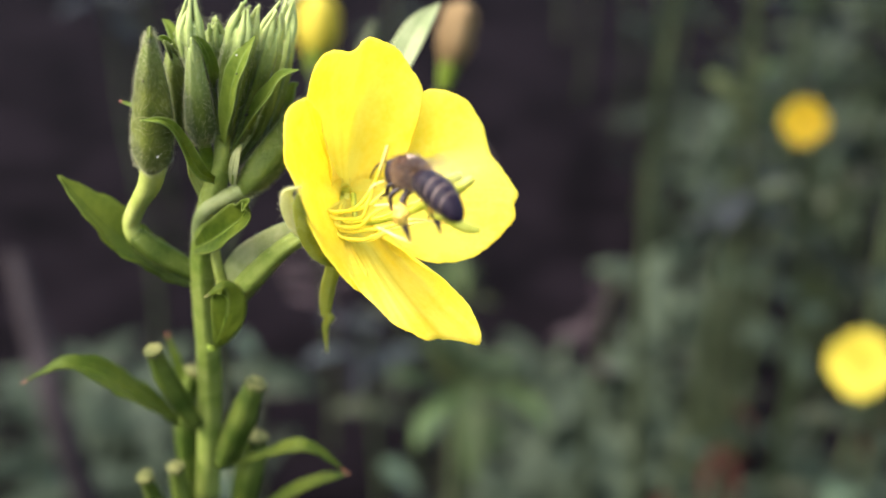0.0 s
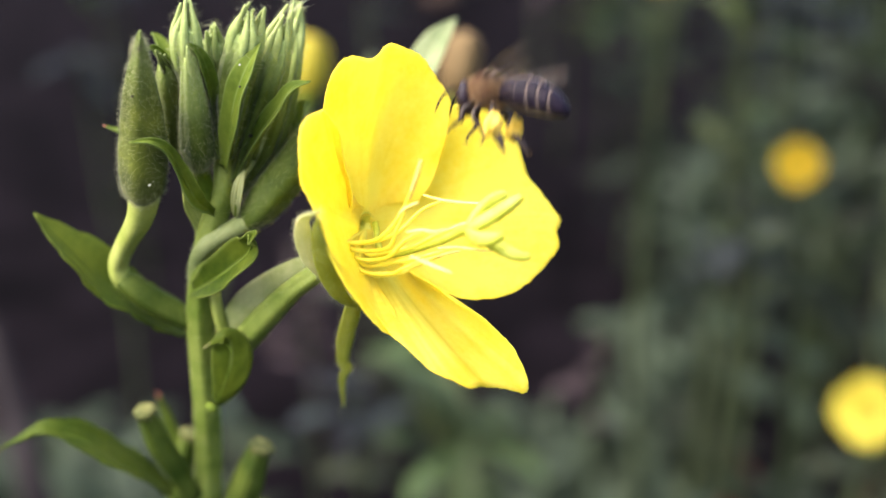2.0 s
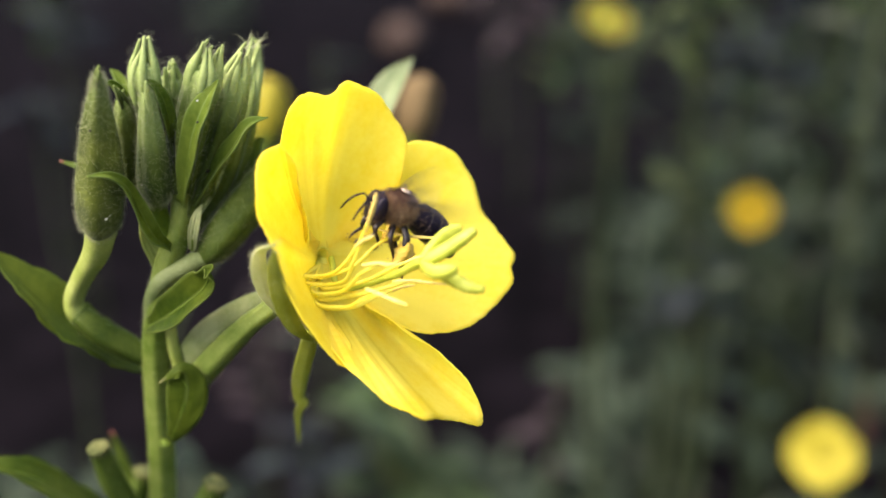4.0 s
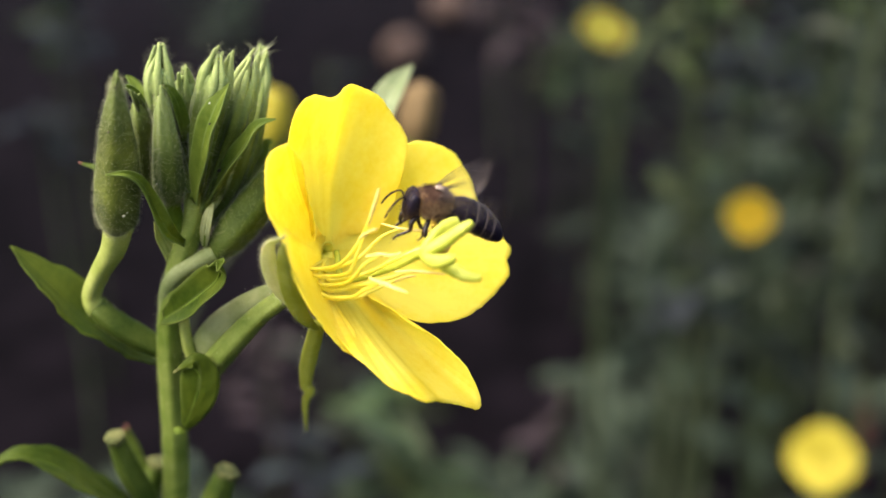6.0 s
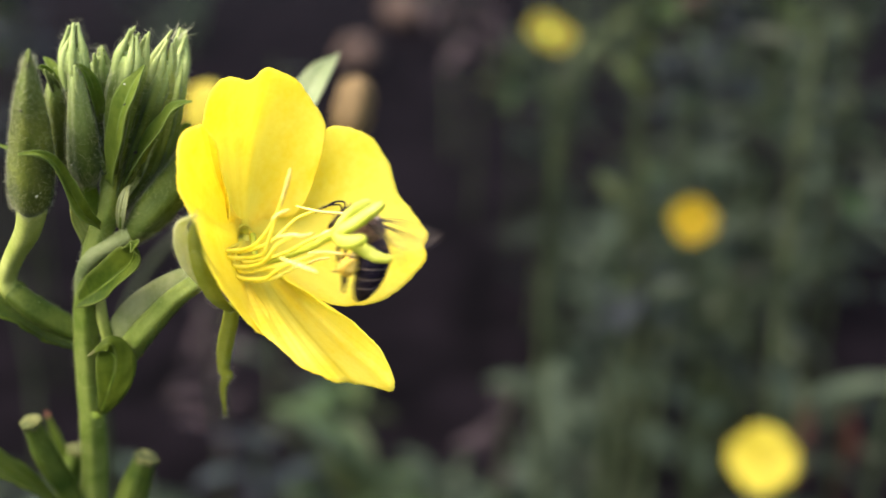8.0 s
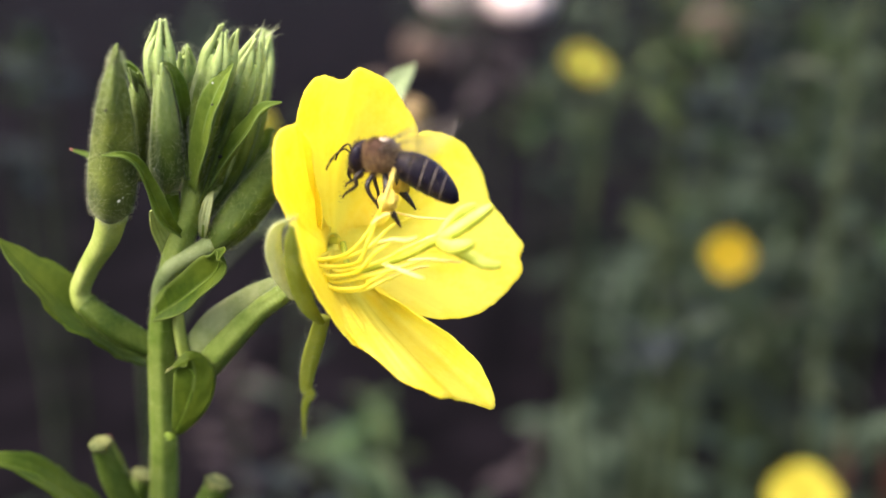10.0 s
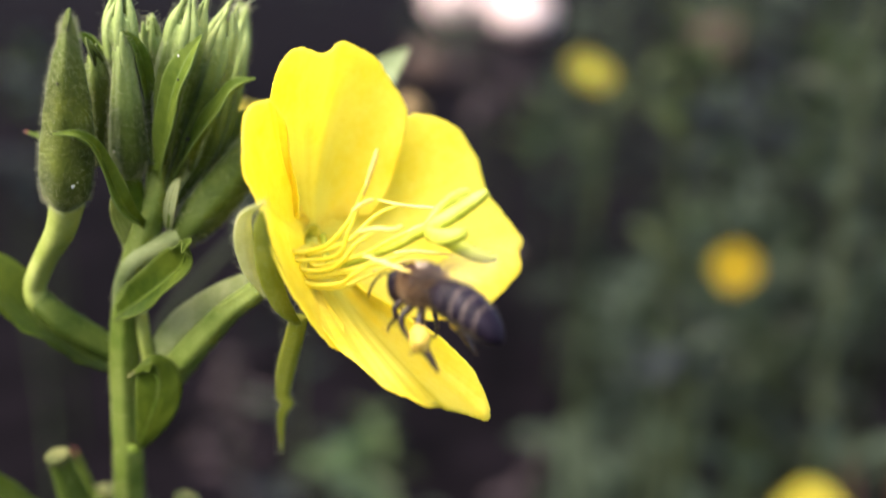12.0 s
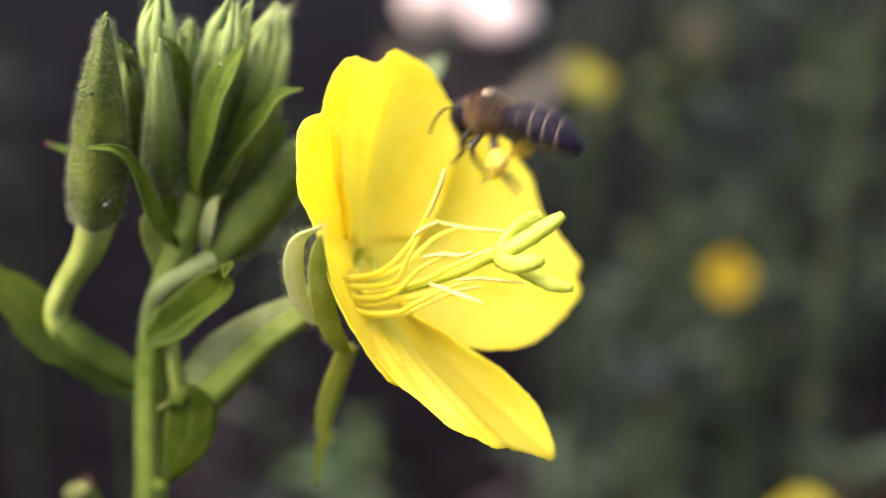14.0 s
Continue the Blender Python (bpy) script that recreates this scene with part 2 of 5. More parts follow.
def blade(pts, widths, face, fold=0.25, n=30, m=10, teeth=0.0, wave=0.0, seed=0):
    """A leaf along its midrib pts; widths: half widths along it; face: the way its upper side looks; fold: how far the edges rise."""
    rng = np.random.default_rng(seed)
    c = curve(pts, n)
    w = np.maximum(curve([[x] for x in widths], n)[:, 0], 0.03)
    t = unit(np.gradient(c, axis=0))
    ph = rng.uniform(0, 6.28, 4)
    V, U = [], []
    for i in range(n + 1):
        nn = unit(np.array(face, float) - t[i] * np.dot(face, t[i]))
        s = np.cross(t[i], nn)
        for j in range(m + 1):
            x = 2 * j / m - 1
            ww = w[i] * (1 + teeth * ((i % 4) / 4 - 0.4) * abs(x) ** 3)
            rise = fold * w[i] * abs(x) ** 1.5 - 0.05 * w[i] * math.exp(-(x * 9) ** 2)
            rise += wave * w[i] * x * x * math.sin(i * 0.55 + ph[0] + (1.7 if x > 0 else 0))
            rise += 0.03 * w[i] * math.sin(9 * abs(x) - i * 0.8 + ph[1])
            V.append(c[i] + s * ww * x + nn * rise)
            U.append((j / m, i / n))
    F = [(i * (m + 1) + j, i * (m + 1) + j + 1, (i + 1) * (m + 1) + j + 1, (i + 1) * (m + 1) + j) for i in range(n) for j in range(m)]
    return np.array(V), F, U


# ---- the flowering plant ----
tagged(primrose, "hairy green evening primrose stem with one open yellow flower", "wild flower")
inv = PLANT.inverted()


def ground_under(x, y, z, dx=0.0, dy=0.0):
    p = PLANT @ (Vector((x, y, z)) * 0.001)
    return inv @ Vector((p.x + dx, p.y + dy, -0.02)) * 1000


foot = ground_under(-41.7, 40, -53.7, -0.05, 0.02)
mid = (np.array([-41.7, 40, -53.7]) + np.array(foot)) / 2 + np.array([3, 4, 0])
sv = sweep([(-29.4, 4.0, 14.1), (-30.3, 3.0, 8.7), (-31.2, 4.0, 3.4), (-33.4, 6.0, -2.0), (-35.9, 12.0, -11.3), (-37.2, 21.0, -24.8), (-38.6, 28.0, -33.5), (-41.7, 40.0, -53.7)], [0.8, 1.5, 1.45, 1.6, 1.7, 1.75, 1.85, 2.0], 60, 16, 5, 0.05, rough=0.03)
stem = part("stem", mesh_of("stem", *sv[:3]), STEM, primrose)
part("hairs", mesh_of("stem hairs", *hairs(sv[0], sv[3], 3200, 0.55, 3)), HAIR, stem, kind="stuff")
sl = sweep([(-41.7, 40.0, -53.7), tuple(mid), tuple(foot)], [2.0, 3.0, 4.0], 40, 12, 5, 0.05)
part("stem", mesh_of("lower stem", *sl[:3]), STEM, primrose)


def bud(pts, radii, material, seed, neck=None, horns=4, horn=2.2, hair=350, lobes=8, label="", hair_len=0.6):
    """A bud along pts from its base to its tip, with free sepal tips as horns, fine hairs and, where neck is given, a pale floral tube."""
    ribbed = material is YOUNG and lobes > 4
    v = sweep(pts, radii, 34, 40, lobes, 0.10 if ribbed else 0.05, seed=seed, rough=0.03)
    c = curve(pts, 34)
    d = unit(c[-1] - c[-4])
    s = unit(np.cross(d, (0.2, 1, 0.1)))
    q = np.cross(d, s)
    rng = np.random.default_rng(seed)
    body = part("bud", mesh_of("bud", *v[:3]), material, primrose, label)
    for k in range(horns):
        a = 2 * math.pi * (k + 0.3) / horns + rng.uniform(-0.2, 0.2)
        o = (s * math.cos(a) + q * math.sin(a))
        r = radii[-1]
        b = c[-1] - d * 1.6
        h = horn * rng.uniform(0.75, 1.1)
        w = s * rng.normal(0, 0.4) + q * rng.normal(0, 0.4)
        hv = sweep([b - d * 2.8 + o * r * 0.86, b - d * 0.8 + o * r * 1.02, b + o * r * 0.98 + d * h * 0.5, b + o * r * 0.62 + d * h * 1.1 + w * 0.5, b + o * r * 0.32 + d * h * 1.6 + w], [0.18 * r, 0.29 * r + 0.05, 0.25 * r + 0.12, 0.29, 0.15], 18, 9, rough=0.06, seed=k)
        part("sepal_tip", mesh_of("sepal tip", *hv[:3]), TIP if material is YOUNG else material, body)
        if material is YOUNG:
            part("hairs", mesh_of("tip hairs", *hairs(hv[0], hv[3], 150, 0.7, seed * 7 + k)), HAIR, body, kind="stuff")
    part("hairs", mesh_of("bud hairs", *hairs(v[0], v[3], hair, hair_len, seed + 50, 0.0072)), HAIR, body, kind="stuff")
    if neck:
        nv = sweep(neck[0], neck[1], 30, 14, 4, 0.03)
        part("floral_tube", mesh_of("floral tube", *nv[:3]), TUBE if seed == 1 else BRACT, body, "pale yellow-green curved floral tube" if seed == 1 else "")
    return body


# a pale scar on the stem below the small curled leaf
nv = sweep([(-35.9, 15.2, -23.6), (-35.2, 14.6, -23.9), (-34.5, 14.6, -24.1)], [0.3, 0.6, 0.3], 10, 10, rough=0.1)
part("leaf_scar", mesh_of("leaf scar", *nv[:3]), BRACT, primrose, "pale leaf scar")
# the large bud, bent on its curved tube, and its ovary
bud([(-39.2, -1.0, 2.5), (-39.1, -2.0, 3.6), (-38.6, -4.0, 6.4), (-38.0, -6.0, 10.6), (-37.3, -9.0, 14.3), (-36.5, -12.0, 17.2), (-36.1, -13.4, 18.4)], [1.3, 2.3, 2.6, 2.35, 1.7, 0.85, 0.45], BUD, 1,
    ([(-39.2, -1.0, 2.9), (-40.7, 2.0, 0.1), (-43.4, 6.0, -2.6), (-45.3, 9.0, -5.1), (-45.4, 10.0, -6.9), (-44.8, 11.0, -8.1)], [1.75, 1.5, 1.25, 1.2, 1.2, 1.0]), 4, 1.5, 5200, 4, label="large dark green hairy bud", hair_len=0.5)
ov = sweep([(-45.2, 10.0, -7.1), (-44.3, 10.3, -7.9), (-42.5, 11.2, -9.5), (-40.3, 12.6, -11.0), (-37.3, 14.0, -12.8)], [1.15, 1.5, 1.75, 1.75, 1.4], 20, 14, 4, 0.08)
ovary = part("ovary", mesh_of("ovary", *ov[:3]), POD, primrose, "dark green ridged ovary")
part("hairs", mesh_of("ovary hairs", *hairs(ov[0], ov[3], 150, 0.5, 4)), HAIR, ovary, kind="stuff")
bud([(-36.9, 2.0, 7.3), (-36.5, 0.0, 11.8), (-36.1, -3.0, 15.3), (-35.9, -5.0, 17.3)], [1.1, 1.6, 1.3, 0.6], BUD, 22, lobes=4)
# the second bud
bud([(-33.4, 1.6, 6.0), (-33.4, 1.2, 6.6), (-33.3, 0.0, 8.2), (-33.0, -2.5, 11.4), (-32.8, -5.0, 15.1), (-32.6, -7.0, 17.9)], [0.95, 1.35, 1.9, 1.7, 1.2, 0.78], YOUNG, 2, ([(-33.4, 1.6, 6.4), (-33.2, 3.0, 4.4), (-32.8, 4.5, 1.4)], [1.0, 0.95, 0.95]), 4, 1.9, 3600, 4, hair_len=0.5)
# the crown of young buds
bud([(-30.9, 1.0, 7.3), (-32.4, -1.0, 12.6), (-32.9, -3.0, 15.6), (-33.0, -6.0, 18.7), (-32.9, -7.0, 20.7)], [0.7, 1.2, 1.6, 1.65, 1.3], YOUNG, 5, None, 7, 2.75, 1500)
bud([(-31.0, 3.0, 8.0), (-31.4, 1.0, 13.2), (-31.5, 0.0, 16.3), (-31.2, -1.0, 18.8), (-31.0, -2.0, 20.2)], [0.7, 1.2, 1.45, 1.4, 1.05], YOUNG, 6, None, 6, 2.4, 900)
bud([(-30.0, 1.0, 7.3), (-29.3, -1.0, 11.7), (-28.6, -2.0, 15.4), (-27.2, -4.0, 18.7), (-26.6, -5.0, 20.6)], [0.7, 1.4, 1.85, 1.95, 1.6], YOUNG, 7, None, 8, 2.95, 1500)
bud([(-29.8, 3.0, 4.7), (-28.1, 2.0, 9.0), (-26.3, 1.0, 13.2), (-24.6, 0.0, 17.9), (-23.7, -1.0, 20.7)], [0.7, 1.3, 1.8, 1.85, 1.3], YOUNG, 8, None, 7, 3.2, 1500)
bud([(-29.8, 6.0, 3.5), (-27.0, 7.0, 7.6), (-25.2, 7.0, 12.7), (-23.9, 7.0, 18.9), (-23.3, 7.0, 22.6)], [0.7, 1.3, 1.7, 1.65, 1.2], YOUNG, 9, None, 7, 3.3, 1300)
bud([(-31.5, 6.0, 13.7), (-31.2, 5.0, 17.6), (-30.7, 4.0, 19.8)], [0.9, 1.3, 0.9], YOUNG, 10, None, 4, 2.6, 400)
wisp = hairs(np.array([(-23.1, 3.0, 24.3), (-22.9, 5.0, 25.0), (-22.7, 7.0, 25.7)]), unit(np.array([(0.5, 0, 0.9), (0.9, 0, 0.4), (-0.5, 0, 1.0)])), 9, 2.4, 31, 0.045, 0.4)
part("hairs", mesh_of("crown wisps", *wisp), HAIR, stem, kind="stuff")
# the bud that passes behind the flower
bud([(-28.9, 4.0, -0.7), (-27.4, 3.0, 0.6), (-25.9, 3.0, 2.4), (-23.8, 4.0, 5.3), (-21.5, 5.0, 8.8), (-20.0, 6.0, 11.6)], [1.0, 1.75, 2.2, 2.3, 2.0, 1.3], POD, 11, None, 4, 1.5, 3000, 4)
tv = sweep([(-28.0, 3.0, -0.1), (-30.7, 4.0, -1.4), (-33.5, 5.0, -3.0), (-35.3, 8.0, -5.4), (-36.0, 11.0, -9.2)], [1.3, 1.05, 1.1, 1.2, 1.2], 24, 12, 4, 0.06)
tb3 = part("floral_tube", mesh_of("tube", *tv[:3]), PALETUBE, primrose, "pale green floral tube of a bud")
part("hairs", mesh_of("bud tube hairs", *hairs(tv[0], tv[3], 700, 0.4, 77)), HAIR, tb3, kind="stuff")
sh = sweep([(-33.5, 9.0, -8.3), (-33.3, 10.0, -11.1), (-32.7, 12.0, -15.2)], [0.7, 0.75, 0.8], 16, 10)
part("side_shoot", mesh_of("side shoot", *sh[:3]), TUBE, primrose)


def leaf(pts, widths, face, material=BRACT, fold=0.3, teeth=0.0, wave=0.1, seed=0, name="leaf", label="", tip=None, thick=0.18):
    v = blade(pts, widths, face, fold, teeth=teeth, wave=wave, seed=seed)
    ob = part(name, mesh_of(name, *v), material, primrose, label, thick)
    c = curve(pts, 30)
    rib = sweep([c[0], c[8], c[16], c[26]], [0.24, 0.18, 0.13, 0.06], 16, 6)
    off = np.array(face, float) / np.linalg.norm(face) * -0.12
    part("midrib", mesh_of("midrib", rib[0] + off, rib[1], rib[2]), BRACT, ob)
    if tip is not None:
        r = sweep([c[28], c[29], c[30], c[30] + (c[30] - c[29]) * 0.6], [0.10, 0.22, 0.16, 0.04], 8, 7, flat=0.6)
        part("tip", mesh_of("leaf tip", *r[:3]), RED if tip == 1 else tip, ob, "dry reddish leaf tip" if tip == 1 else "dry dark leaf tip")
    return ob


# grit and specks caught on the buds
GRIT = mat("dark grit", (0.012, 0.009, 0.006), (0.03, 0.022, 0.014), 0.8, 900)
FLECK = mat("pale fleck", (0.5, 0.5, 0.42), (0.65, 0.65, 0.56), 0.8, 900)
for where, size, what in (((-37.9, -10.2, 13.1), 0.14, GRIT), ((-37.0, -8.6, 10.9), 0.09, GRIT), ((-37.6, -4.9, 3.9), 0.20, FLECK), ((-37.2, -4.8, 4.3), 0.12, FLECK), ((-31.9, -3.6, 12.7), 0.2, FLECK), ((-31.1, -5.5, 17.0), 0.1, GRIT), ((-27.1, -6.6, 14.5), 0.12, GRIT), ((-27.0, -7.2, 16.8), 0.1, FLECK), ((-27.2, 0.0, 9.7), 0.22, GRIT), ((-34.3, -2.2, 7.9), 0.08, FLECK)):
    k = sweep([tuple(np.array(where) - np.array([size, 0, 0.3 * size])), where, tuple(np.array(where) + np.array([size, 0.1 * size, size * 0.5]))], [size * 0.5, size, size * 0.4], 6, 7, rough=0.2)
    part("speck", mesh_of("speck", *k[:3]), what, primrose, "tiny dark grit speck" if what is GRIT else "tiny pale fleck")


# bracts round the crown
leaf([(-30.4, 1.0, 6.0), (-29.3, -2.0, 9.3), (-27.9, -5.0, 13.5), (-26.4, -6.0, 16.8), (-24.9, -6.0, 19.3)], [0.8, 1.25, 1.5, 1.15, 0.08], (-0.3, -0.9, 0.35), BRACT, 0.35, seed=1, name="bract")
leaf([(-29.4, 3.0, 6.0), (-26.6, 0.0, 9.2), (-23.4, -3.0, 12.8), (-21.7, -4.0, 14.7), (-19.7, -4.0, 15.4)], [0.8, 1.25, 1.2, 0.7, 0.06], (-0.5, -0.8, 0.5), BRACT, 0.4, seed=2, name="bract")
leaf([(-32.3, 3.0, 0.9), (-33.3, -1.0, 2.3), (-34.3, -4.0, 5.4), (-35.0, -7.0, 7.6), (-36.3, -9.0, 8.4), (-38.4, -9.5, 8.3)], [0.5, 1.0, 0.85, 0.65, 0.4, 0.05], (0.5, -1, 0.3), BRACT, 0.5, seed=3, name="bract")
leaf([(-36.1, 4.0, 9.4), (-35.9, 0.0, 13.7), (-35.9, -4.0, 17.4), (-36.6, -6.0, 18.7), (-37.1, -7.0, 18.7)], [0.8, 0.9, 0.7, 0.5, 0.08], (0.4, -1, 0.2), BRACT, 0.4, seed=4, name="bract")
leaf([(-30.9, -1.0, 13.3), (-30.9, -5.0, 16.3), (-31.5, -7.0, 18.2), (-32.8, -8.0, 19.1)], [0.7, 0.8, 0.6, 0.1], (0.2, -1, 0.4), BRACT, 0.4, seed=5, name="bract")
leaf([(-28.5, 6.0, 7.5), (-26.2, 3.0, 14.0), (-25.5, 3.0, 18.0), (-25.2, 2.0, 21.2)], [0.8, 1.0, 0.7, 0.1], (0.2, -1, 0.2), BRACT, 0.4, seed=6, name="bract")
leaf([(-26.7, 9.0, 7.0), (-23.9, 9.0, 11.2), (-22.8, 9.0, 14.0), (-21.9, 9.0, 14.5)], [0.8, 1.0, 0.6, 0.1], (0.2, -1, 0.2), BRACT, 0.4, seed=7, name="bract")
leaf([(-39.6, 8.0, 7.6), (-42.3, 8.0, 9.7), (-44.1, 7.0, 10.8), (-46.4, 7.0, 11.6)], [0.5, 0.7, 0.4, 0.08], (0.2, -1, 0.6), BRACT, 0.3, seed=8, name="bract", tip=1)
leaf([(-37.5, 8.0, 16.6), (-38.7, 8.0, 20.1), (-39.8, 8.0, 22.1), (-40.7, 8.0, 23.0)], [0.6, 0.9, 0.6, 0.08], (0.2, -1, 0.6), BRACT, 0.3, seed=9, name="bract")
leaf([(-29.4, 2.0, 0.6), (-29.0, 0.5, 2.3), (-28.5, 0.0, 4.4), (-28.1, 1.0, 5.8)], [0.35, 0.62, 0.55, 0.08], (0.1, -1, 0.3), SEPAL, 0.2, seed=10, name="bract")
leaf([(-33.6, 9.0, -3.4), (-33.9, 6.0, -0.7), (-34.9, 4.0, 2.1), (-35.6, 3.0, 3.8)], [0.8, 1.2, 1.1, 0.3], (0.1, -1, 0.3), TUBE, 0.3, seed=12, name="bract")
# larger leaves
leaf([(-38.3, 17.0, -14.6), (-42.2, 15.0, -12.1), (-46.7, 13.0, -8.6), (-51.4, 11.0, -3.7), (-56.2, 10.0, 1.1)], [1.2, 2.7, 3.4, 2.7, 0.08], (0.35, -0.75, 0.75), LEAF, 0.35, 0.16, 0.12, 20, label="long toothed green leaf")
leaf([(-35.8, 8.0, -8.6), (-32.8, 4.0, -7.3), (-29.5, 1.0, -5.3), (-26.9, -2.0, -3.4), (-26.2, -4.0, -1.8), (-26.4, -6.0, -2.8)], [1.0, 2.0, 2.4, 1.9, 0.7, 0.06], (-0.12, -1, 0.35), FOLDED, 0.5, 0.0, 0.06, 21, label="broad folded green bract leaf with a hooked tip")
leaf([(-34.6, 15.0, -23.4), (-32.7, 10.0, -20.6), (-31.3, 7.5, -17.9), (-30.9, 6.5, -15.3), (-31.5, 5.5, -13.8), (-34.0, 6.0, -15.3)], [0.6, 1.9, 2.5, 2.3, 0.9, 0.06], (0.1, -1, 0.2), FOLDED, -0.2, 0.0, 0.04, 22, label="small green leaf curled over at its tip", tip=CUT)
leaf([(-44.0, 29.0, -38.2), (-47.7, 24.0, -34.0), (-52.0, 20.0, -29.8), (-57.4, 17.0, -27.1), (-61.0, 17.0, -28.4), (-64.7, 18.0, -30.4)], [1.1, 2.7, 2.7, 1.5, 0.55, 0.05], (0.2, -0.6, 0.9), LEAF, 0.3, 0.18, 0.15, 23, label="long toothed green leaf drooping to a red tip", tip=1)
leaf([(-37.5, 34.0, -45.8), (-30.2, 31.0, -43.6), (-24.2, 28.0, -41.2), (-20.2, 29.0, -43.0), (-17.0, 30.0, -45.6)], [0.5, 1.5, 1.7, 0.9, 0.05], (0, -0.5, 1), LEAF, 0.25, 0.18, 0.12, 24, tip=1)
leaf([(-37.1, 42.0, -58.9), (-28.8, 39.0, -52.8), (-22.7, 37.0, -49.3), (-17.1, 36.0, -47.5)], [0.6, 1.4, 1.4, 0.08], (0, -0.6, 0.9), LEAF, 0.25, 0.06, 0.1, 25, tip=1)
leaf([(-44.6, 44.0, -40.8), (-47.1, 46.0, -36.3), (-49.2, 46.0, -30.4), (-50.6, 46.0, -26.6)], [0.6, 1.1, 0.8, 0.08], (0, -1, 0.3), LEAF, 0.25, 0, 0.1, 26, tip=1)

leaf([(-19.4, 9.0, -5.5), (-18.5, 16.0, -0.7), (-15.5, 22.0, 8.4), (-10.2, 28.0, 17.8), (-6.9, 34.0, 25.4), (-3.9, 39.0, 30.2)], [0.3, 0.3, 0.9, 2.4, 2.2, 0.1], (-0.3, -1, 0.2), GREYLEAF, 0.4, 0, 0.05, 27, label="pale green pointed leaf behind the flower")


def fruit(pts, r, seed, label="green ridged seed pod with a withered open tip"):
    """A seed pod from its tip down to the stem, with the ring where the flower fell."""
    v = sweep(pts, [r * 0.72, r * 0.85, r, r * 1.05, r * 0.8], 26, 16, 4, 0.09, rough=0.02)
    ob = part("seed_pod", mesh_of("seed pod", *v[:3]), POD, primrose, label)
    part("hairs", mesh_of("pod hairs", *hairs(v[0], v[3], 320, 0.42, seed + 90)), HAIR, ob, kind="stuff")
    c = curve(pts, 26)
    d = unit(c[0] - c[2])
    ring = sweep([c[0] - d * 0.6, c[0] - d * 0.1, c[0] + d * 0.35, c[0] + d * 0.38, c[0] - d * 0.1, c[0] + d * 0.1], [r * 0.72, r * 0.82, r * 0.86, r * 0.66, r * 0.5, r * 0.08], 20, 16, 6, 0.08, caps=False, rough=0.1, seed=seed)
    part("tip", mesh_of("pod tip", *ring[:3]), CUT, ob, "withered yellowish pod tip", 0.12)
    return ob


fruit([(-45.0, 19.0, -25.2), (-44.5, 21.0, -27.9), (-43.7, 23.0, -30.9), (-41.2, 29.0, -38.5)], 1.65, 1)
fruit([(-30.9, 26.0, -31.1), (-32.2, 27.0, -34.0), (-33.9, 29.0, -38.1), (-37.8, 34.0, -45.8)], 2.0, 2)
fruit([(-32.6, 36.0, -42.0), (-33.2, 37.0, -44.7), (-34.4, 38.0, -48.8), (-36.6, 42.0, -56.9)], 2.1, 3)
fruit([(-44.5, 30.0, -45.9), (-44.4, 32.0, -49.4), (-44.3, 34.0, -52.8), (-44.4, 42.0, -62.1)], 1.6, 4)
fruit([(-49.5, 30.0, -47.6), (-49.2, 33.0, -51.0), (-48.7, 36.0, -54.5), (-45.9, 42.0, -62.2)], 1.5, 5)
fruit([(-43.1, 36.0, -31.2), (-45.0, 38.0, -37.6), (-45.3, 40.0, -44.8), (-44.5, 44.0, -56.7)], 1.8, 6)

# ---- the open flower ----
THROAT = np.array([-13.6, 0.2, -0.4])
AXIS = unit(np.array([17.0, -16, -1]))
cup = sweep([(-19.6, 2.2, -5.7), (-18.5, 3.2, -4.5), THROAT - AXIS * 3.4 + np.array([0, 0, -0.6]), THROAT - AXIS * 1.6, THROAT - AXIS * 0.9], [1.35, 1.45, 1.5, 1.6, 1.65], 20, 18, caps=False)
LINING = mat("throat", (0.70, 0.66, 0.04), (0.82, 0.76, 0.09), 0.55, 300, 0.3, 0.2)
flower = part("flower", mesh_of("flower cup", *cup[:3]), SEPAL, primrose, "open yellow four-petalled evening primrose flower", 0.2)


li = sweep([THROAT - AXIS * 2.6, THROAT - AXIS * 1.4, THROAT - AXIS * 0.9, THROAT - AXIS * 0.5], [0.25, 0.40, 0.75, 1.3], 12, 18, caps=False)
part("throat", mesh_of("throat", *li[:3]), LINING, flower, "greenish yellow throat lining", 0.1)


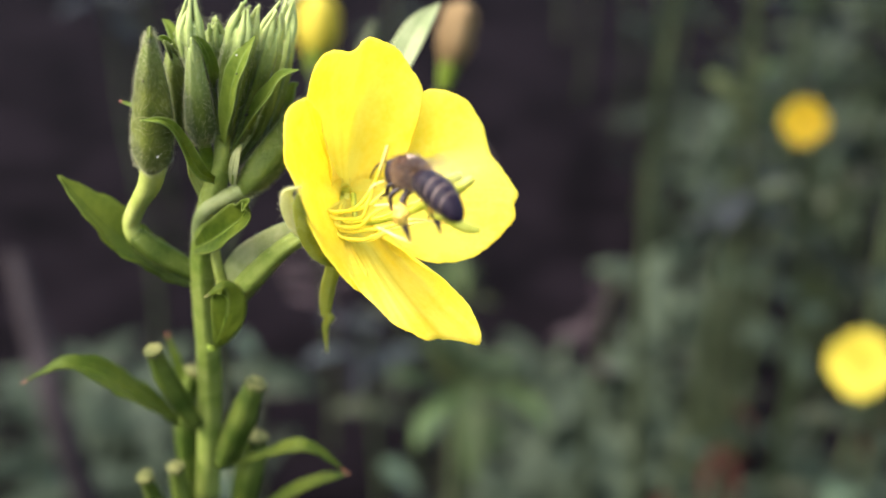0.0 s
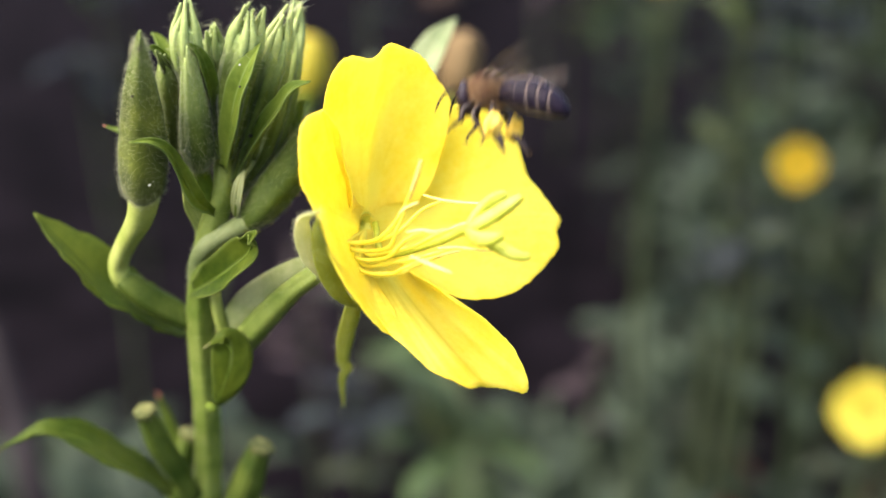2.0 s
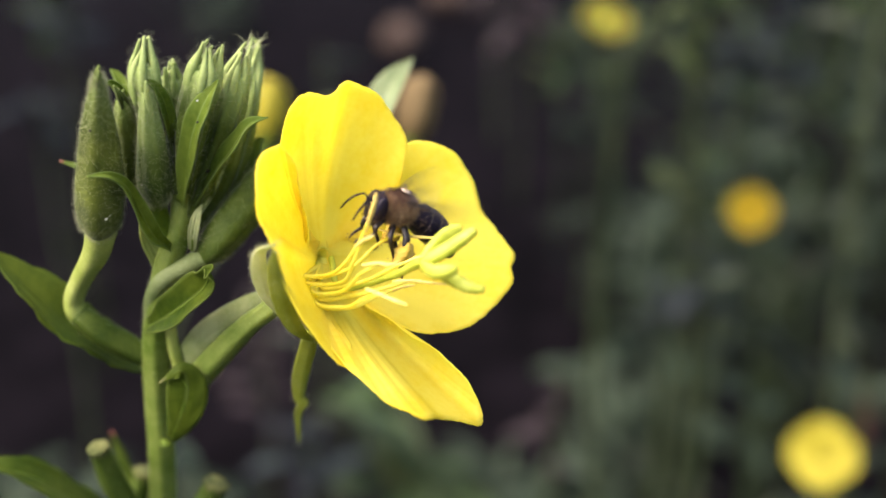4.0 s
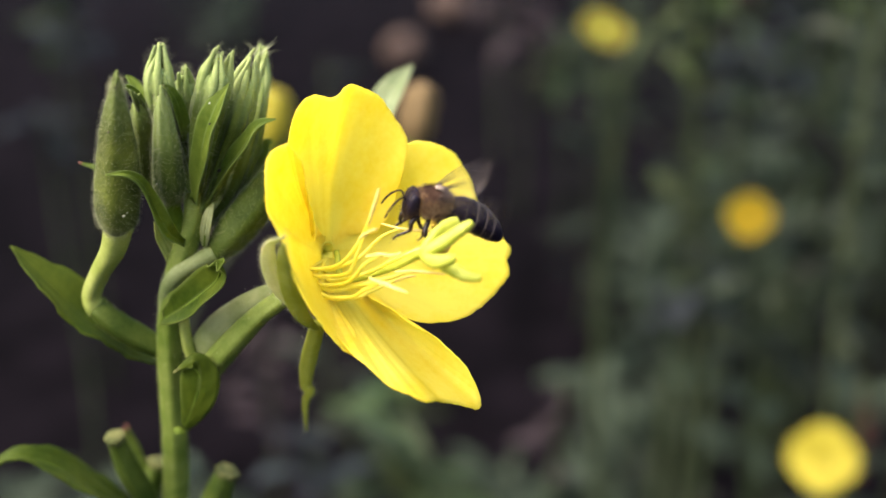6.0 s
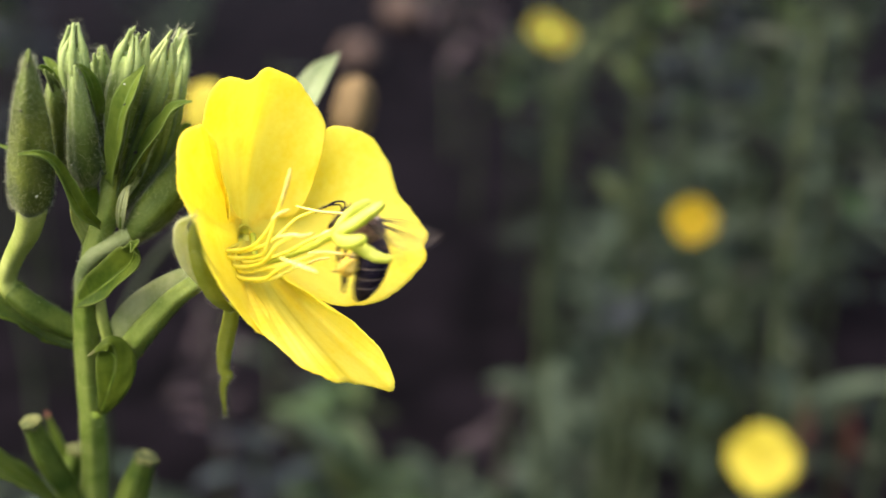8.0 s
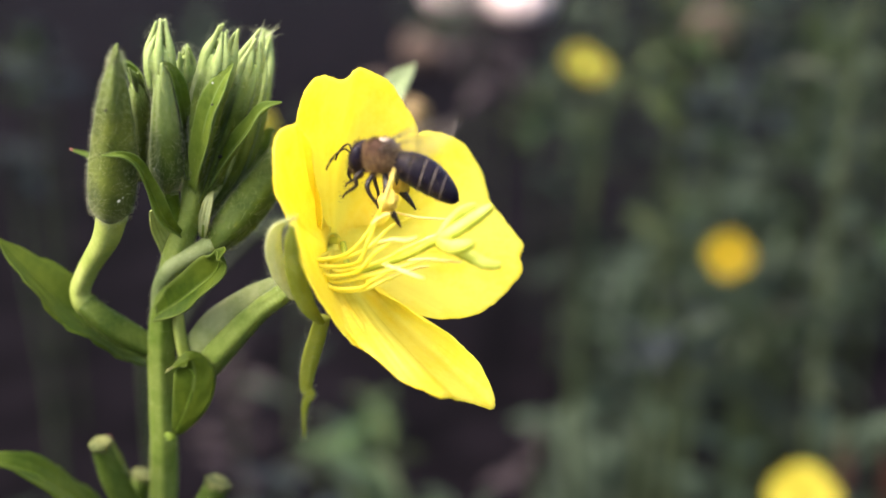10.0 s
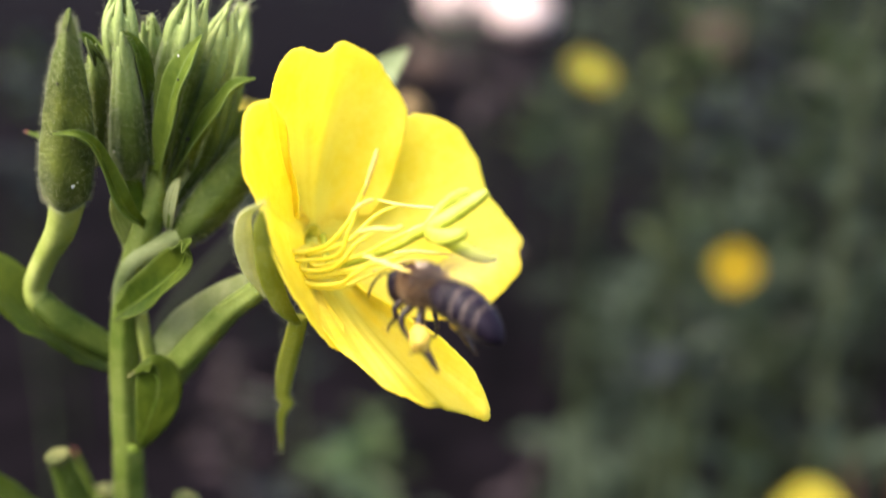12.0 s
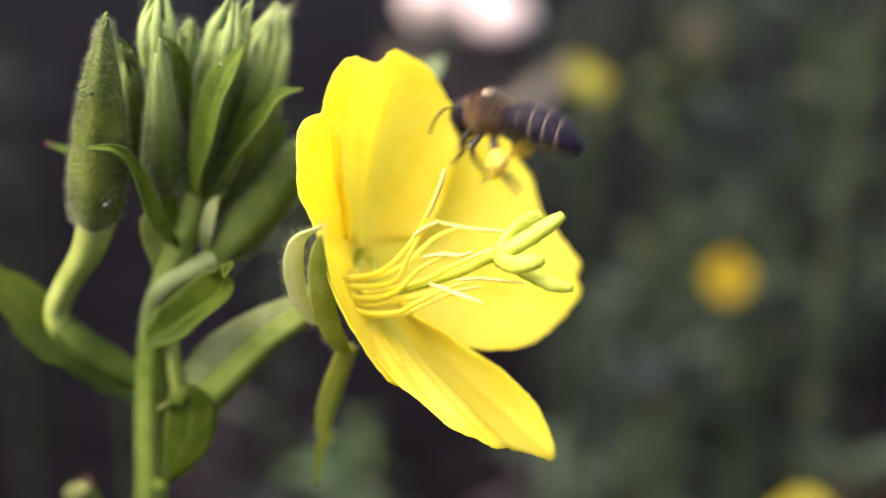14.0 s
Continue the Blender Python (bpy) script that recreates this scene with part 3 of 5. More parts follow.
def petal(rim, bulge, seed, pl=1.0):
    """A broad heart-shaped petal: rim from one side over the notched end to the other, drawn in to the throat."""
    n, m = 88, 30
    r = curve(rim, n)
    pad = np.concatenate([np.full(15, r[0, 1]), r[:, 1], np.full(15, r[-1, 1])])
    r[:, 1] = np.convolve(pad, np.hanning(33)[1:-1] / np.hanning(33).sum(), "valid")
    mid = r.mean(axis=0)
    base0 = THROAT - AXIS * 0.6
    out = unit(mid - base0 - AXIS * np.dot(mid - base0, AXIS))
    tang = np.cross(AXIS, out)
    rng = np.random.default_rng(seed)
    ph = rng.uniform(0, 6.28, 6)
    V, U = [], []
    for i in range(n + 1):
        u = 2 * i / n - 1
        sgn = 1 if np.dot(r[-1] - r[0], tang) > 0 else -1
        b = base0 + out * 0.8 + tang * sgn * u * 1.9
        edge = r[i] + 0.10 * np.array([math.sin(i * 0.5 + ph[0]), math.sin(i * 0.38 + ph[1]), math.sin(i * 0.63 + ph[2])]) + rng.normal(0, 0.035, 3)
        for j in range(m + 1):
            v = j / m
            p = b * (1 - v) + edge * v
            k = bulge * math.sin(math.pi * min(1, v ** 0.8)) * (1 - 0.35 * u * u)
            pleat = pl * (0.20 * math.sin(4.5 * u + ph[3]) * math.sin(math.pi * v) + 0.07 * v * v * math.sin(9 * u + ph[4] + 2 * v) + 0.03 * math.sin(19 * u + 5 * v + ph[5]) * v) + 0.22 * v ** 6 * math.sin(15 * u + ph[0]) * math.sin(6 * u + ph[1])
            V.append(p + (out * 0.6 - AXIS * 0.8) * k + AXIS * pleat)
            U.append((i / n, v))
    F = [(i * (m + 1) + j, i * (m + 1) + j + 1, (i + 1) * (m + 1) + j + 1, (i + 1) * (m + 1) + j) for i in range(n) for j in range(m)]
    return part("petal", mesh_of("petal", V, F, U), PETAL, flower, thick=0.12)


petal([(-14.9, -4.4, 1.6), (-15.7, -6.8, 6.3), (-17.6, -9.8, 11.1), (-16.7, -10.2, 15.2), (-14.8, -9.4, 17.5), (-12.9, -6.2, 17.6), (-10.4, -1.8, 19.8), (-7.1, 1.2, 18.1), (-4.3, 2.6, 13.8), (-5.1, 3.4, 7.4), (-8.2, 2.5, 2.1)], 1.2, 1, 0.45)
petal([(-7.0, 4.6, 6.8), (-3.8, 5.4, 13.7), (1.1, 7.2, 12.7), (3.6, 8.0, 9.8), (4.9, 8.2, 5.9), (7.6, 7.6, 2.1), (8.9, 7.2, -0.1), (8.3, 6.4, -1.5), (8.4, 5.4, -3.6), (5.0, 2.2, -7.3), (0.4, -0.8, -9.1), (-4.1, -2.2, -8.5), (-8.3, -1.0, -6.1)], 1.5, 2)
petal([(-8.3, -1.5, -6.2), (-3.4, -4.0, -9.3), (1.0, -4.6, -12.4), (3.8, -4.2, -16.2), (4.2, -3.8, -19.1), (0.1, -9.0, -17.9), (-2.0, -15.0, -17.4), (-5.5, -13.4, -15.9), (-9.7, -11.5, -12.8), (-12.8, -8.0, -9.7)], 1.0, 3, 0.15)
petal([(-14.9, -5.2, 0.7), (-15.3, -8.6, 5.6), (-15.9, -10.9, 9.3), (-17.1, -12.6, 11.2), (-18.5, -14.4, 10.5), (-19.3, -16.0, 8.1), (-18.9, -17.2, 4.1), (-17.6, -17.3, 0.2), (-15.8, -15.0, -5.1), (-13.2, -12.0, -9.5), (-10.3, -9.8, -12.4), (-10.1, -6.5, -9.8)], 0.8, 4, 0.4)


def sepal(pts, radii, flat, seed, material, label=""):
    """A bent-back sepal: a shallow boat, convex outwards."""
    v = sweep(pts, radii, 30, 24, 5, 0.06, flat=flat, rough=0.05, seed=seed)
    return part("sepal", mesh_of("sepal", *v[:3]), material, flower, label)


s1 = sepal([(-15.1, -4.0, -9.6), (-16.1, -8.0, -8.2), (-16.9, -11.5, -5.9), (-17.3, -14.8, -3.3), (-17.3, -17.4, -1.4), (-17.0, -19.0, -0.1)], [0.5, 0.9, 1.05, 0.92, 0.62, 0.16], 0.5, 31, OLIVE, "olive green hairy sepal bent back")
s2 = sepal([(-18.2, -3.0, -6.9), (-19.4, -6.5, -4.8), (-19.8, -9.2, -2.8), (-19.7, -11.5, -1.1), (-18.9, -15.0, 0.1), (-16.8, -19.0, 0.7)], [0.4, 0.75, 0.9, 0.85, 0.55, 0.12], 0.5, 32, PALESEPAL, "pale green hairy sepal bent back")
s3 = sepal([(-15.1, -2.0, -8.9), (-16.0, 2.0, -11.2), (-17.1, 6.0, -14.2), (-17.8, 10.0, -17.3), (-17.4, 11.0, -18.4), (-18.2, 13.0, -20.1), (-18.6, 18.0, -24.3)], [0.9, 1.0, 1.0, 0.75, 0.7, 0.45, 0.1], 0.4, 33, OLIVE, "narrow hanging sepal with a kinked tip")
for ob_s, seed in ((s1, 3), (s2, 4), (s3, 5)):
    pv = np.array([q.co for q in ob_s.data.vertices]) * 1000
    part("hairs", mesh_of("sepal hairs", *hairs(pv, unit(np.array([q.normal for q in ob_s.data.vertices])), 700, 0.55, seed)), HAIR, flower, kind="stuff")
fl = sweep([(-32.6, 14.0, -17.3), (-27.3, 7.0, -12.2), (-22.9, 3.0, -8.2), (-20.1, 2.0, -6.2), (-17.5, 3.0, -3.3)], [1.75, 1.65, 1.35, 1.25, 1.15], 30, 14, 4, 0.06)
floral = part("floral_tube", mesh_of("flower tube", *fl[:3]), STEM, primrose, "yellow-green floral tube below the open flower")
part("hairs", mesh_of("flower tube hairs", *hairs(fl[0], fl[3], 420, 0.5, 14)), HAIR, floral, kind="stuff")
f2 = sweep([(-33.3, 16.0, -15.5), (-29.2, 9.4, -10.3), (-24.8, 5.6, -6.9), (-20.8, 4.6, -4.8)], [1.9, 2.0, 1.5, 1.05], 26, 20, 4, 0.13)
ovt = part("ovary", mesh_of("second tube", *f2[:3]), SEPAL, primrose, "pale grey-green ridged ovary")
part("hairs", mesh_of("second tube hairs", *hairs(f2[0], f2[3], 420, 0.45, 15)), HAIR, ovt, kind="stuff")


def stamen(path, anther, seed):
    st = sweep([tuple(THROAT - AXIS * 0.8 + np.array([0, 0, -0.9])), *path], [0.26, 0.26, 0.25, 0.20, 0.13], 26, 8)
    ob = part("stamen", mesh_of("filament", *st[:3]), FILAMENT, flower)
    return ob, sweep([*anther], [0.13, 0.18, 0.19, 0.18, 0.10], 18, 8, 2, 0.15, rough=0.12, seed=seed)


anthers = []
for path, an in (
    ([(-15.5, -4.5, -2.5), (-12.0, -8.5, -2.2), (-9.4, -12.5, 0.2), (-7.9, -16.0, 2.9)], [(-8.2, -15.0, 2.0), (-7.6, -16.5, 3.5), (-7.2, -17.5, 4.6), (-6.9, -18.0, 5.8)]),
    ([(-15.3, -4.5, -3.2), (-11.0, -8.5, -3.2), (-9.6, -12.0, -1.0), (-8.6, -14.4, 1.0)], [(-9.3, -14.0, 0.5), (-8.5, -14.5, 1.1), (-7.8, -15.0, 1.4), (-7.2, -15.0, 1.6)]),
    ([(-14.6, -4.5, -4.2), (-11.0, -8.5, -4.2), (-8.8, -13.0, -2.3), (-6.6, -16.0, -1.3)], [(-8.5, -15.0, -1.4), (-6.9, -16.0, -1.2), (-5.6, -17.0, -1.4), (-4.5, -17.5, -1.1)]),
    ([(-14.3, -4.5, -5.4), (-10.7, -8.5, -5.9), (-9.0, -13.0, -5.2), (-7.0, -18.0, -4.3)], [(-8.0, -17.2, -3.8), (-6.7, -18.0, -4.3), (-5.2, -18.8, -4.9), (-3.8, -19.4, -5.4)]),
    ([(-14.0, -4.5, -4.9), (-9.7, -8.5, -4.6), (-6.4, -11.0, -3.8), (-3.6, -13.0, -3.0)], [(-5.4, -12.0, -3.1), (-3.5, -13.0, -3.0), (-1.6, -13.5, -3.2), (0.2, -14.0, -3.4)]),
    ([(-14.0, -3.6, -2.6), (-10.2, -6.2, -1.6), (-7.2, -7.2, 1.0), (-4.8, -8.0, 2.0)], [(-7.1, -7.0, 2.6), (-4.9, -8.0, 2.0), (-2.6, -8.5, 1.7), (-0.3, -9.0, 1.6)]),
    ([(-13.3, -4.5, -3.9), (-8.6, -8.5, -3.1), (-5.8, -10.6, -1.8), (-3.2, -12.5, -0.7)], [(-4.1, -12.0, -1.1), (-3.2, -12.5, -0.7), (-2.4, -13.0, -0.5), (-1.5, -13.0, -0.4)]),
    ([(-14.0, -4.0, -5.6), (-10.4, -7.0, -6.0), (-8.2, -8.0, -5.2), (-5.6, -8.4, -4.1)], [(-7.4, -8.0, -4.6), (-5.6, -8.0, -4.1), (-4.4, -9.0, -3.7), (-3.1, -9.0, -3.5)]),
):
    ob, av = stamen(path, an, len(anthers))
    anthers.append((ob, av))
for ob, av in anthers:
    a = part("anther", mesh_of("anther", *av[:3]), ANTHER, flower, "slender pale orange anther with pollen")

st = sweep([tuple(THROAT + AXIS), (-11.4, -5.6, -3.8), (-5.8, -10.4, -2.6), (-2.9, -13.6, -1.3), (-1.8, -14.4, -1.0)], [0.36, 0.36, 0.40, 0.52, 0.72], 30, 10)
style = part("pistil", mesh_of("style", *st[:3]), STIGMA, flower, "yellow-green style with a four-lobed stigma")
lobes = [
    [(-2.3, -15.0, -1.3), (-1.1, -15.8, -0.6), (0.5, -16.4, 0.3), (2.1, -17.0, 1.4), (3.1, -17.2, 2.1)],
    [(-2.3, -15.0, -1.1), (-1.4, -14.6, 0.2), (-0.2, -14.2, 1.5), (0.9, -14.0, 2.2), (1.7, -14.0, 2.5)],
    [(-2.2, -15.2, -1.4), (-1.2, -16.8, -2.0), (-0.3, -17.8, -2.1), (0.6, -18.4, -1.9), (1.2, -18.6, -1.7)],
    [(-2.2, -15.0, -1.6), (-0.3, -15.0, -2.2), (1.1, -15.8, -3.0), (2.4, -16.3, -3.7), (4.0, -16.5, -3.9)],
]
for k, lb in enumerate(lobes):
    lv = sweep(lb, [0.52, 0.70, 0.74, 0.64, 0.40], 22, 12, 3, 0.10, rough=0.12, seed=k)
    part("stigma_lobe", mesh_of("stigma lobe", *lv[:3]), STIGMA, flower)

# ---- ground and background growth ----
# soil far darker than real earth: the shade between weeds is in its colour
SOIL = mat("shade-dark soil", (0.0008, 0.0007, 0.0009), (0.0040, 0.0031, 0.0040), 0.95, 9, 0.0, 0.9, 60, spec=0.015)
# weed colours lie below real foliage: background shade is put into them
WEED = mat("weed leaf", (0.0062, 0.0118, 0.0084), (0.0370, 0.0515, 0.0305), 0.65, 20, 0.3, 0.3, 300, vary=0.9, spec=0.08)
# blue-grey painted in for the sky's sheen on glossy leaves
SKYSHEEN = mat("sky-sheen weed leaf", (0.008, 0.0115, 0.0125), (0.020, 0.026, 0.028), 0.6, 20, 0.2, 0.3, 300, vary=0.5, spec=0.08)
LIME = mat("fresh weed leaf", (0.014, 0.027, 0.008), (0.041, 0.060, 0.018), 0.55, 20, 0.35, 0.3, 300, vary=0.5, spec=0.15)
FRESH = mat("bright weed leaf", (0.030, 0.052, 0.020), (0.062, 0.090, 0.036), 0.55, 20, 0.35, 0.3, 300, vary=0.3, spec=0.15)
RUST = mat("rusty leaf", (0.034, 0.013, 0.009), (0.054, 0.022, 0.014), 0.6, 40, 0.2, 0.3, 300, vary=0.3, spec=0.08)
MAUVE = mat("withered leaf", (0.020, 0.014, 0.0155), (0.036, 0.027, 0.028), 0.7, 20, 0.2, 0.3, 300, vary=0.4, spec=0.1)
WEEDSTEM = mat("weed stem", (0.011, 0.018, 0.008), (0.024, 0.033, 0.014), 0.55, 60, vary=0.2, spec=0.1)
# near black: the stalk's own pale tone with background shade mixed in
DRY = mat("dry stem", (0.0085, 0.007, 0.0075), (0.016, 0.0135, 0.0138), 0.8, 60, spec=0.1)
FARPETAL = mat("far petal", (0.28, 0.24, 0.018), (0.41, 0.36, 0.040), 0.5, 70, 0.3, spec=0.1)
ORANGE = mat("orange flower", (0.34, 0.20, 0.008), (0.42, 0.27, 0.012), 0.5, 120, 0.3, spec=0.1)
ORANGEPETAL = mat("orange petal", (0.24, 0.165, 0.006), (0.32, 0.235, 0.012), 0.5, 90, 0.3, spec=0.1)
DIMPETAL = mat("dull yellow petal", (0.13, 0.115, 0.012), (0.18, 0.16, 0.02), 0.5, 120, 0.3, spec=0.1)
PALESTEM = mat("pale weed stem", (0.022, 0.032, 0.014), (0.042, 0.055, 0.026), 0.6, 60, vary=0.3, spec=0.1)
FADED = mat("faded petal", (0.115, 0.078, 0.032), (0.175, 0.125, 0.055), 0.6, 120, 0.3, spec=0.1)
# surfaces of the lumps that stand in for blurred bright background spots
PALE = mat("bright spot", (0.38, 0.30, 0.27), (0.54, 0.44, 0.40), 0.7, 12, 0.0, 0.6, 120)

DULL = mat("brown spot", (0.040, 0.027, 0.020), (0.066, 0.047, 0.036), 0.8, 12, 0.0, 0.6, 120, spec=0.1)
rng = np.random.default_rng(7)
N = 90
gx = np.linspace(-1, 1, N)
gx = np.sign(gx) * np.abs(gx) ** 3 * 60
gv, gf = [], []
for a in range(N):
    for b in range(N):
        x, y = gx[b], gx[a] + 1.0
        h = 0.02 * noise.noise((x * 3, y * 3, 0)) + 0.05 * noise.noise((x * 0.6, y * 0.6, 4))
        gv.append((x, y, h - 0.03))
gf = [(a * N + b, a * N + b + 1, (a + 1) * N + b + 1, (a + 1) * N + b) for a in range(N - 1) for b in range(N - 1)]
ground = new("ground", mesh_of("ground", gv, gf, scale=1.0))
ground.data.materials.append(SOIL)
tagged(ground, "bare soil between the weeds, shade in its colour", "soil", kind="structure")


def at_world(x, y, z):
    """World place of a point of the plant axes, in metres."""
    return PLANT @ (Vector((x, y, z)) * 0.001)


def leaf_mesh(name, length, width, seed):
    v = blade([(0, 0, 0), (length * 0.3, 0, length * 0.10), (length * 0.7, 0, length * 0.08), (length, 0, -length * 0.08)], [width * 0.25, width * 0.9, width, 0.2], (0, 0, 1), 0.25, n=10, m=4, wave=0.15, seed=seed)
    me = mesh_of(name, *v)
    return me


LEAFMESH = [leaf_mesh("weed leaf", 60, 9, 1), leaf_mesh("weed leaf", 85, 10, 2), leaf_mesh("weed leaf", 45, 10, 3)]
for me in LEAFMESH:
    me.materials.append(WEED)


def leaf_set(material):
    """The three weed leaves in another leaf surface."""
    out = []
    for me in LEAFMESH:
        c = me.copy()
        c.materials.clear()
        c.materials.append(material)
        out.append(c)
    return out


GREYSET, LIMESET, MAUVESET, FRESHSET = leaf_set(SKYSHEEN), leaf_set(LIME), leaf_set(MAUVE), leaf_set(FRESH)
REDMESH = leaf_mesh("red leaf", 46, 5, 4)
REDMESH.materials.append(RUST)


def flower_head(parent, where, size, material, towards, seed, centre=None, name="flower", label=""):
    """A flower of four broad petals at a place in the parent's metres; size: its breadth in metres."""
    r = np.random.default_rng(seed)
    V, F = [], []
    ax = unit(np.array(towards, float))
    s = unit(np.cross(ax, (0.1, 0.2, 1)))
    q = np.cross(ax, s)
    first = None
    for k in range(4):
        a0 = k * math.pi / 2 + r.uniform(-0.1, 0.1)
        n, m = 10, 8
        V, F = [], []
        for i in range(n + 1):
            a = a0 + (i / n - 0.5) * 1.75
            for j in range(m + 1):
                v = j / m
                rad = 0.5 * size * v * (1 - 0.16 * abs(2 * i / n - 1) ** 2 - (0.06 if i == n // 2 else 0))
                lift = size * (0.20 * v - 0.09 * v * v) + 0.012 * size * k
                V.append(np.array(where) + (s * math.cos(a) + q * math.sin(a)) * rad + ax * lift)
        F = [(i * (m + 1) + j, i * (m + 1) + j + 1, (i + 1) * (m + 1) + j + 1, (i + 1) * (m + 1) + j) for i in range(n) for j in range(m)]
        if first is None:
            first = part(name, mesh_of("flower cup", *sweep([np.array(where) * 1000 - ax * size * 400, np.array(where) * 1000 - ax * size * 60, np.array(where) * 1000 + ax * size * 60], [1.4, 1.6, 2.4], 8, 8)[:3]), WEEDSTEM, parent, label)
        part("petal", mesh_of("far petal", V, F, scale=1.0), material, first)
    cm = centre or STIGMA
    cs = sweep([np.array(where) * 1000 + ax * size * 20, np.array(where) * 1000 + ax * size * 110, np.array(where) * 1000 + ax * size * 170], [size * 90, size * 110, size * 50], 8, 8)
    part("flower_centre", mesh_of("flower centre", *cs[:3]), cm, first)
    return first


def weed(x, y, height, leaves, seed, lean=(0, 0), label="leafy green weed rooted in the soil", heads=(), leafy=1.0, low=0.05, red=0, meshes=LEAFMESH):
    """A leafy upright weed from the ground: stem, leaves, and flower heads as (z, size, material, aim, centre)."""
    r = np.random.default_rng(seed)
    ob = new("weed")
    ob.location = (x, y, 0)
    top = np.array([lean[0], lean[1], height])
    pts = [(0, 0, -0.06), top * 0.35 + np.array([r.uniform(-0.01, 0.01), 0, 0]), top * 0.7 + np.array([r.uniform(-0.01, 0.01), 0, 0]), top]
    sv = sweep(np.array(pts) * 1000, [4.0, 3.4, 2.8, 1.8], 24, 8)
    part("stem", mesh_of("weed stem", *sv[:3]), PALESTEM if seed % 3 == 0 else WEEDSTEM, ob)
    c = curve(np.array(pts), 60)
    for k in range(leaves):
        f = low + (1 - low) * (k + r.uniform(0, 0.8)) / leaves
        p = c[int(f * 60)]
        lf = new("leaf", meshes[k % 3])
        lf.parent = ob
        s = leafy * r.uniform(0.7, 1.35) * (1.15 - 0.5 * f)
        lf.matrix_basis = Matrix.Translation(p) @ pose(0, 0, 0, 0, r.uniform(-50, 25), k * 137.5 + r.uniform(-25, 25)) @ Matrix.Scale(s, 4)
    for k in range(red):
        rf = new("reddened_leaf", REDMESH)
        rf.parent = ob
        rf.matrix_basis = Matrix.Translation(c[int(60 * r.uniform(0.75, 1))]) @ pose(0, 0, 0, 0, r.uniform(50, 95), r.uniform(180, 360))
    for hx, hy, hz, size, material, aim, centre in heads:
        sp = sweep([c[45] * 1000, (np.array((hx, hy, hz)) * 600 + c[50] * 400), np.array((hx, hy, hz)) * 1000 - unit(np.array(aim, float)) * size * 300], [1.6, 1.3, 1.2], 12, 7)
        part("flower_stalk", mesh_of("flower stalk", *sp[:3]), WEEDSTEM, ob)
        flower_head(ob, (hx, hy, hz), size, material, aim, seed + 3, centre)
    return tagged(ob, label, "weed", "weeds behind the flower")


def weed_with_flower(mm, size, material, aim, seed, leaves=26, dx=0.02, dy=0.03, centre=None, extra=0.03, label="tall leafy weed with one yellow flower", leafy=1.0, low=0.3):
    p = at_world(*mm)
    x, y = p.x + dx, p.y + dy
    return weed(x, y, p.z + extra, leaves, seed, heads=[(p.x - x, p.y - y, p.z, size, material, aim, centre)], label=label, leafy=leafy, low=low)


weed_with_flower((181.3, 513.6, 34.6), 0.027, ORANGEPETAL, (-0.2, -1, 0.3), 41, 16, 0.02, 0.03, ORANGE, label="tall leafy weed with one orange-centred flower", leafy=0.7)
weed_with_flower((211, 486.6, -98.6), 0.038, FARPETAL, (-0.3, -1, 0.6), 42, 14, 0.03, 0.03, FARPETAL)
weed_with_flower((86.7, 434.5, 122.4), 0.028, DIMPETAL, (0.3, -0.6, 1), 43, 5, 0.02, 0.03, leafy=0.5, low=0.88)
for x, y, h, n, s in ((0.228, 0.47, 0.86, 46, 51), (0.255, 0.58, 0.8, 40, 52), (0.26, 0.62, 0.8, 40, 53), (0.33, 0.52, 0.75, 36, 54), (-0.06, 0.75, 0.30, 18, 56), (-0.22, 0.7, 0.24, 16, 57), (0.40, 0.8, 0.9, 36, 58), (0.28, 0.9, 0.85, 40, 59), (0.5, 1.2, 0.9, 40, 62), (-0.15, 1.3, 0.45, 26, 63), (0.42, 1.3, 0.8, 40, 64), (0.24, 1.5, 0.62, 30, 67)):
    weed(x, y, h, int(n * 0.68), s, (random.uniform(-0.03, 0.03), random.uniform(-0.03, 0.03)))

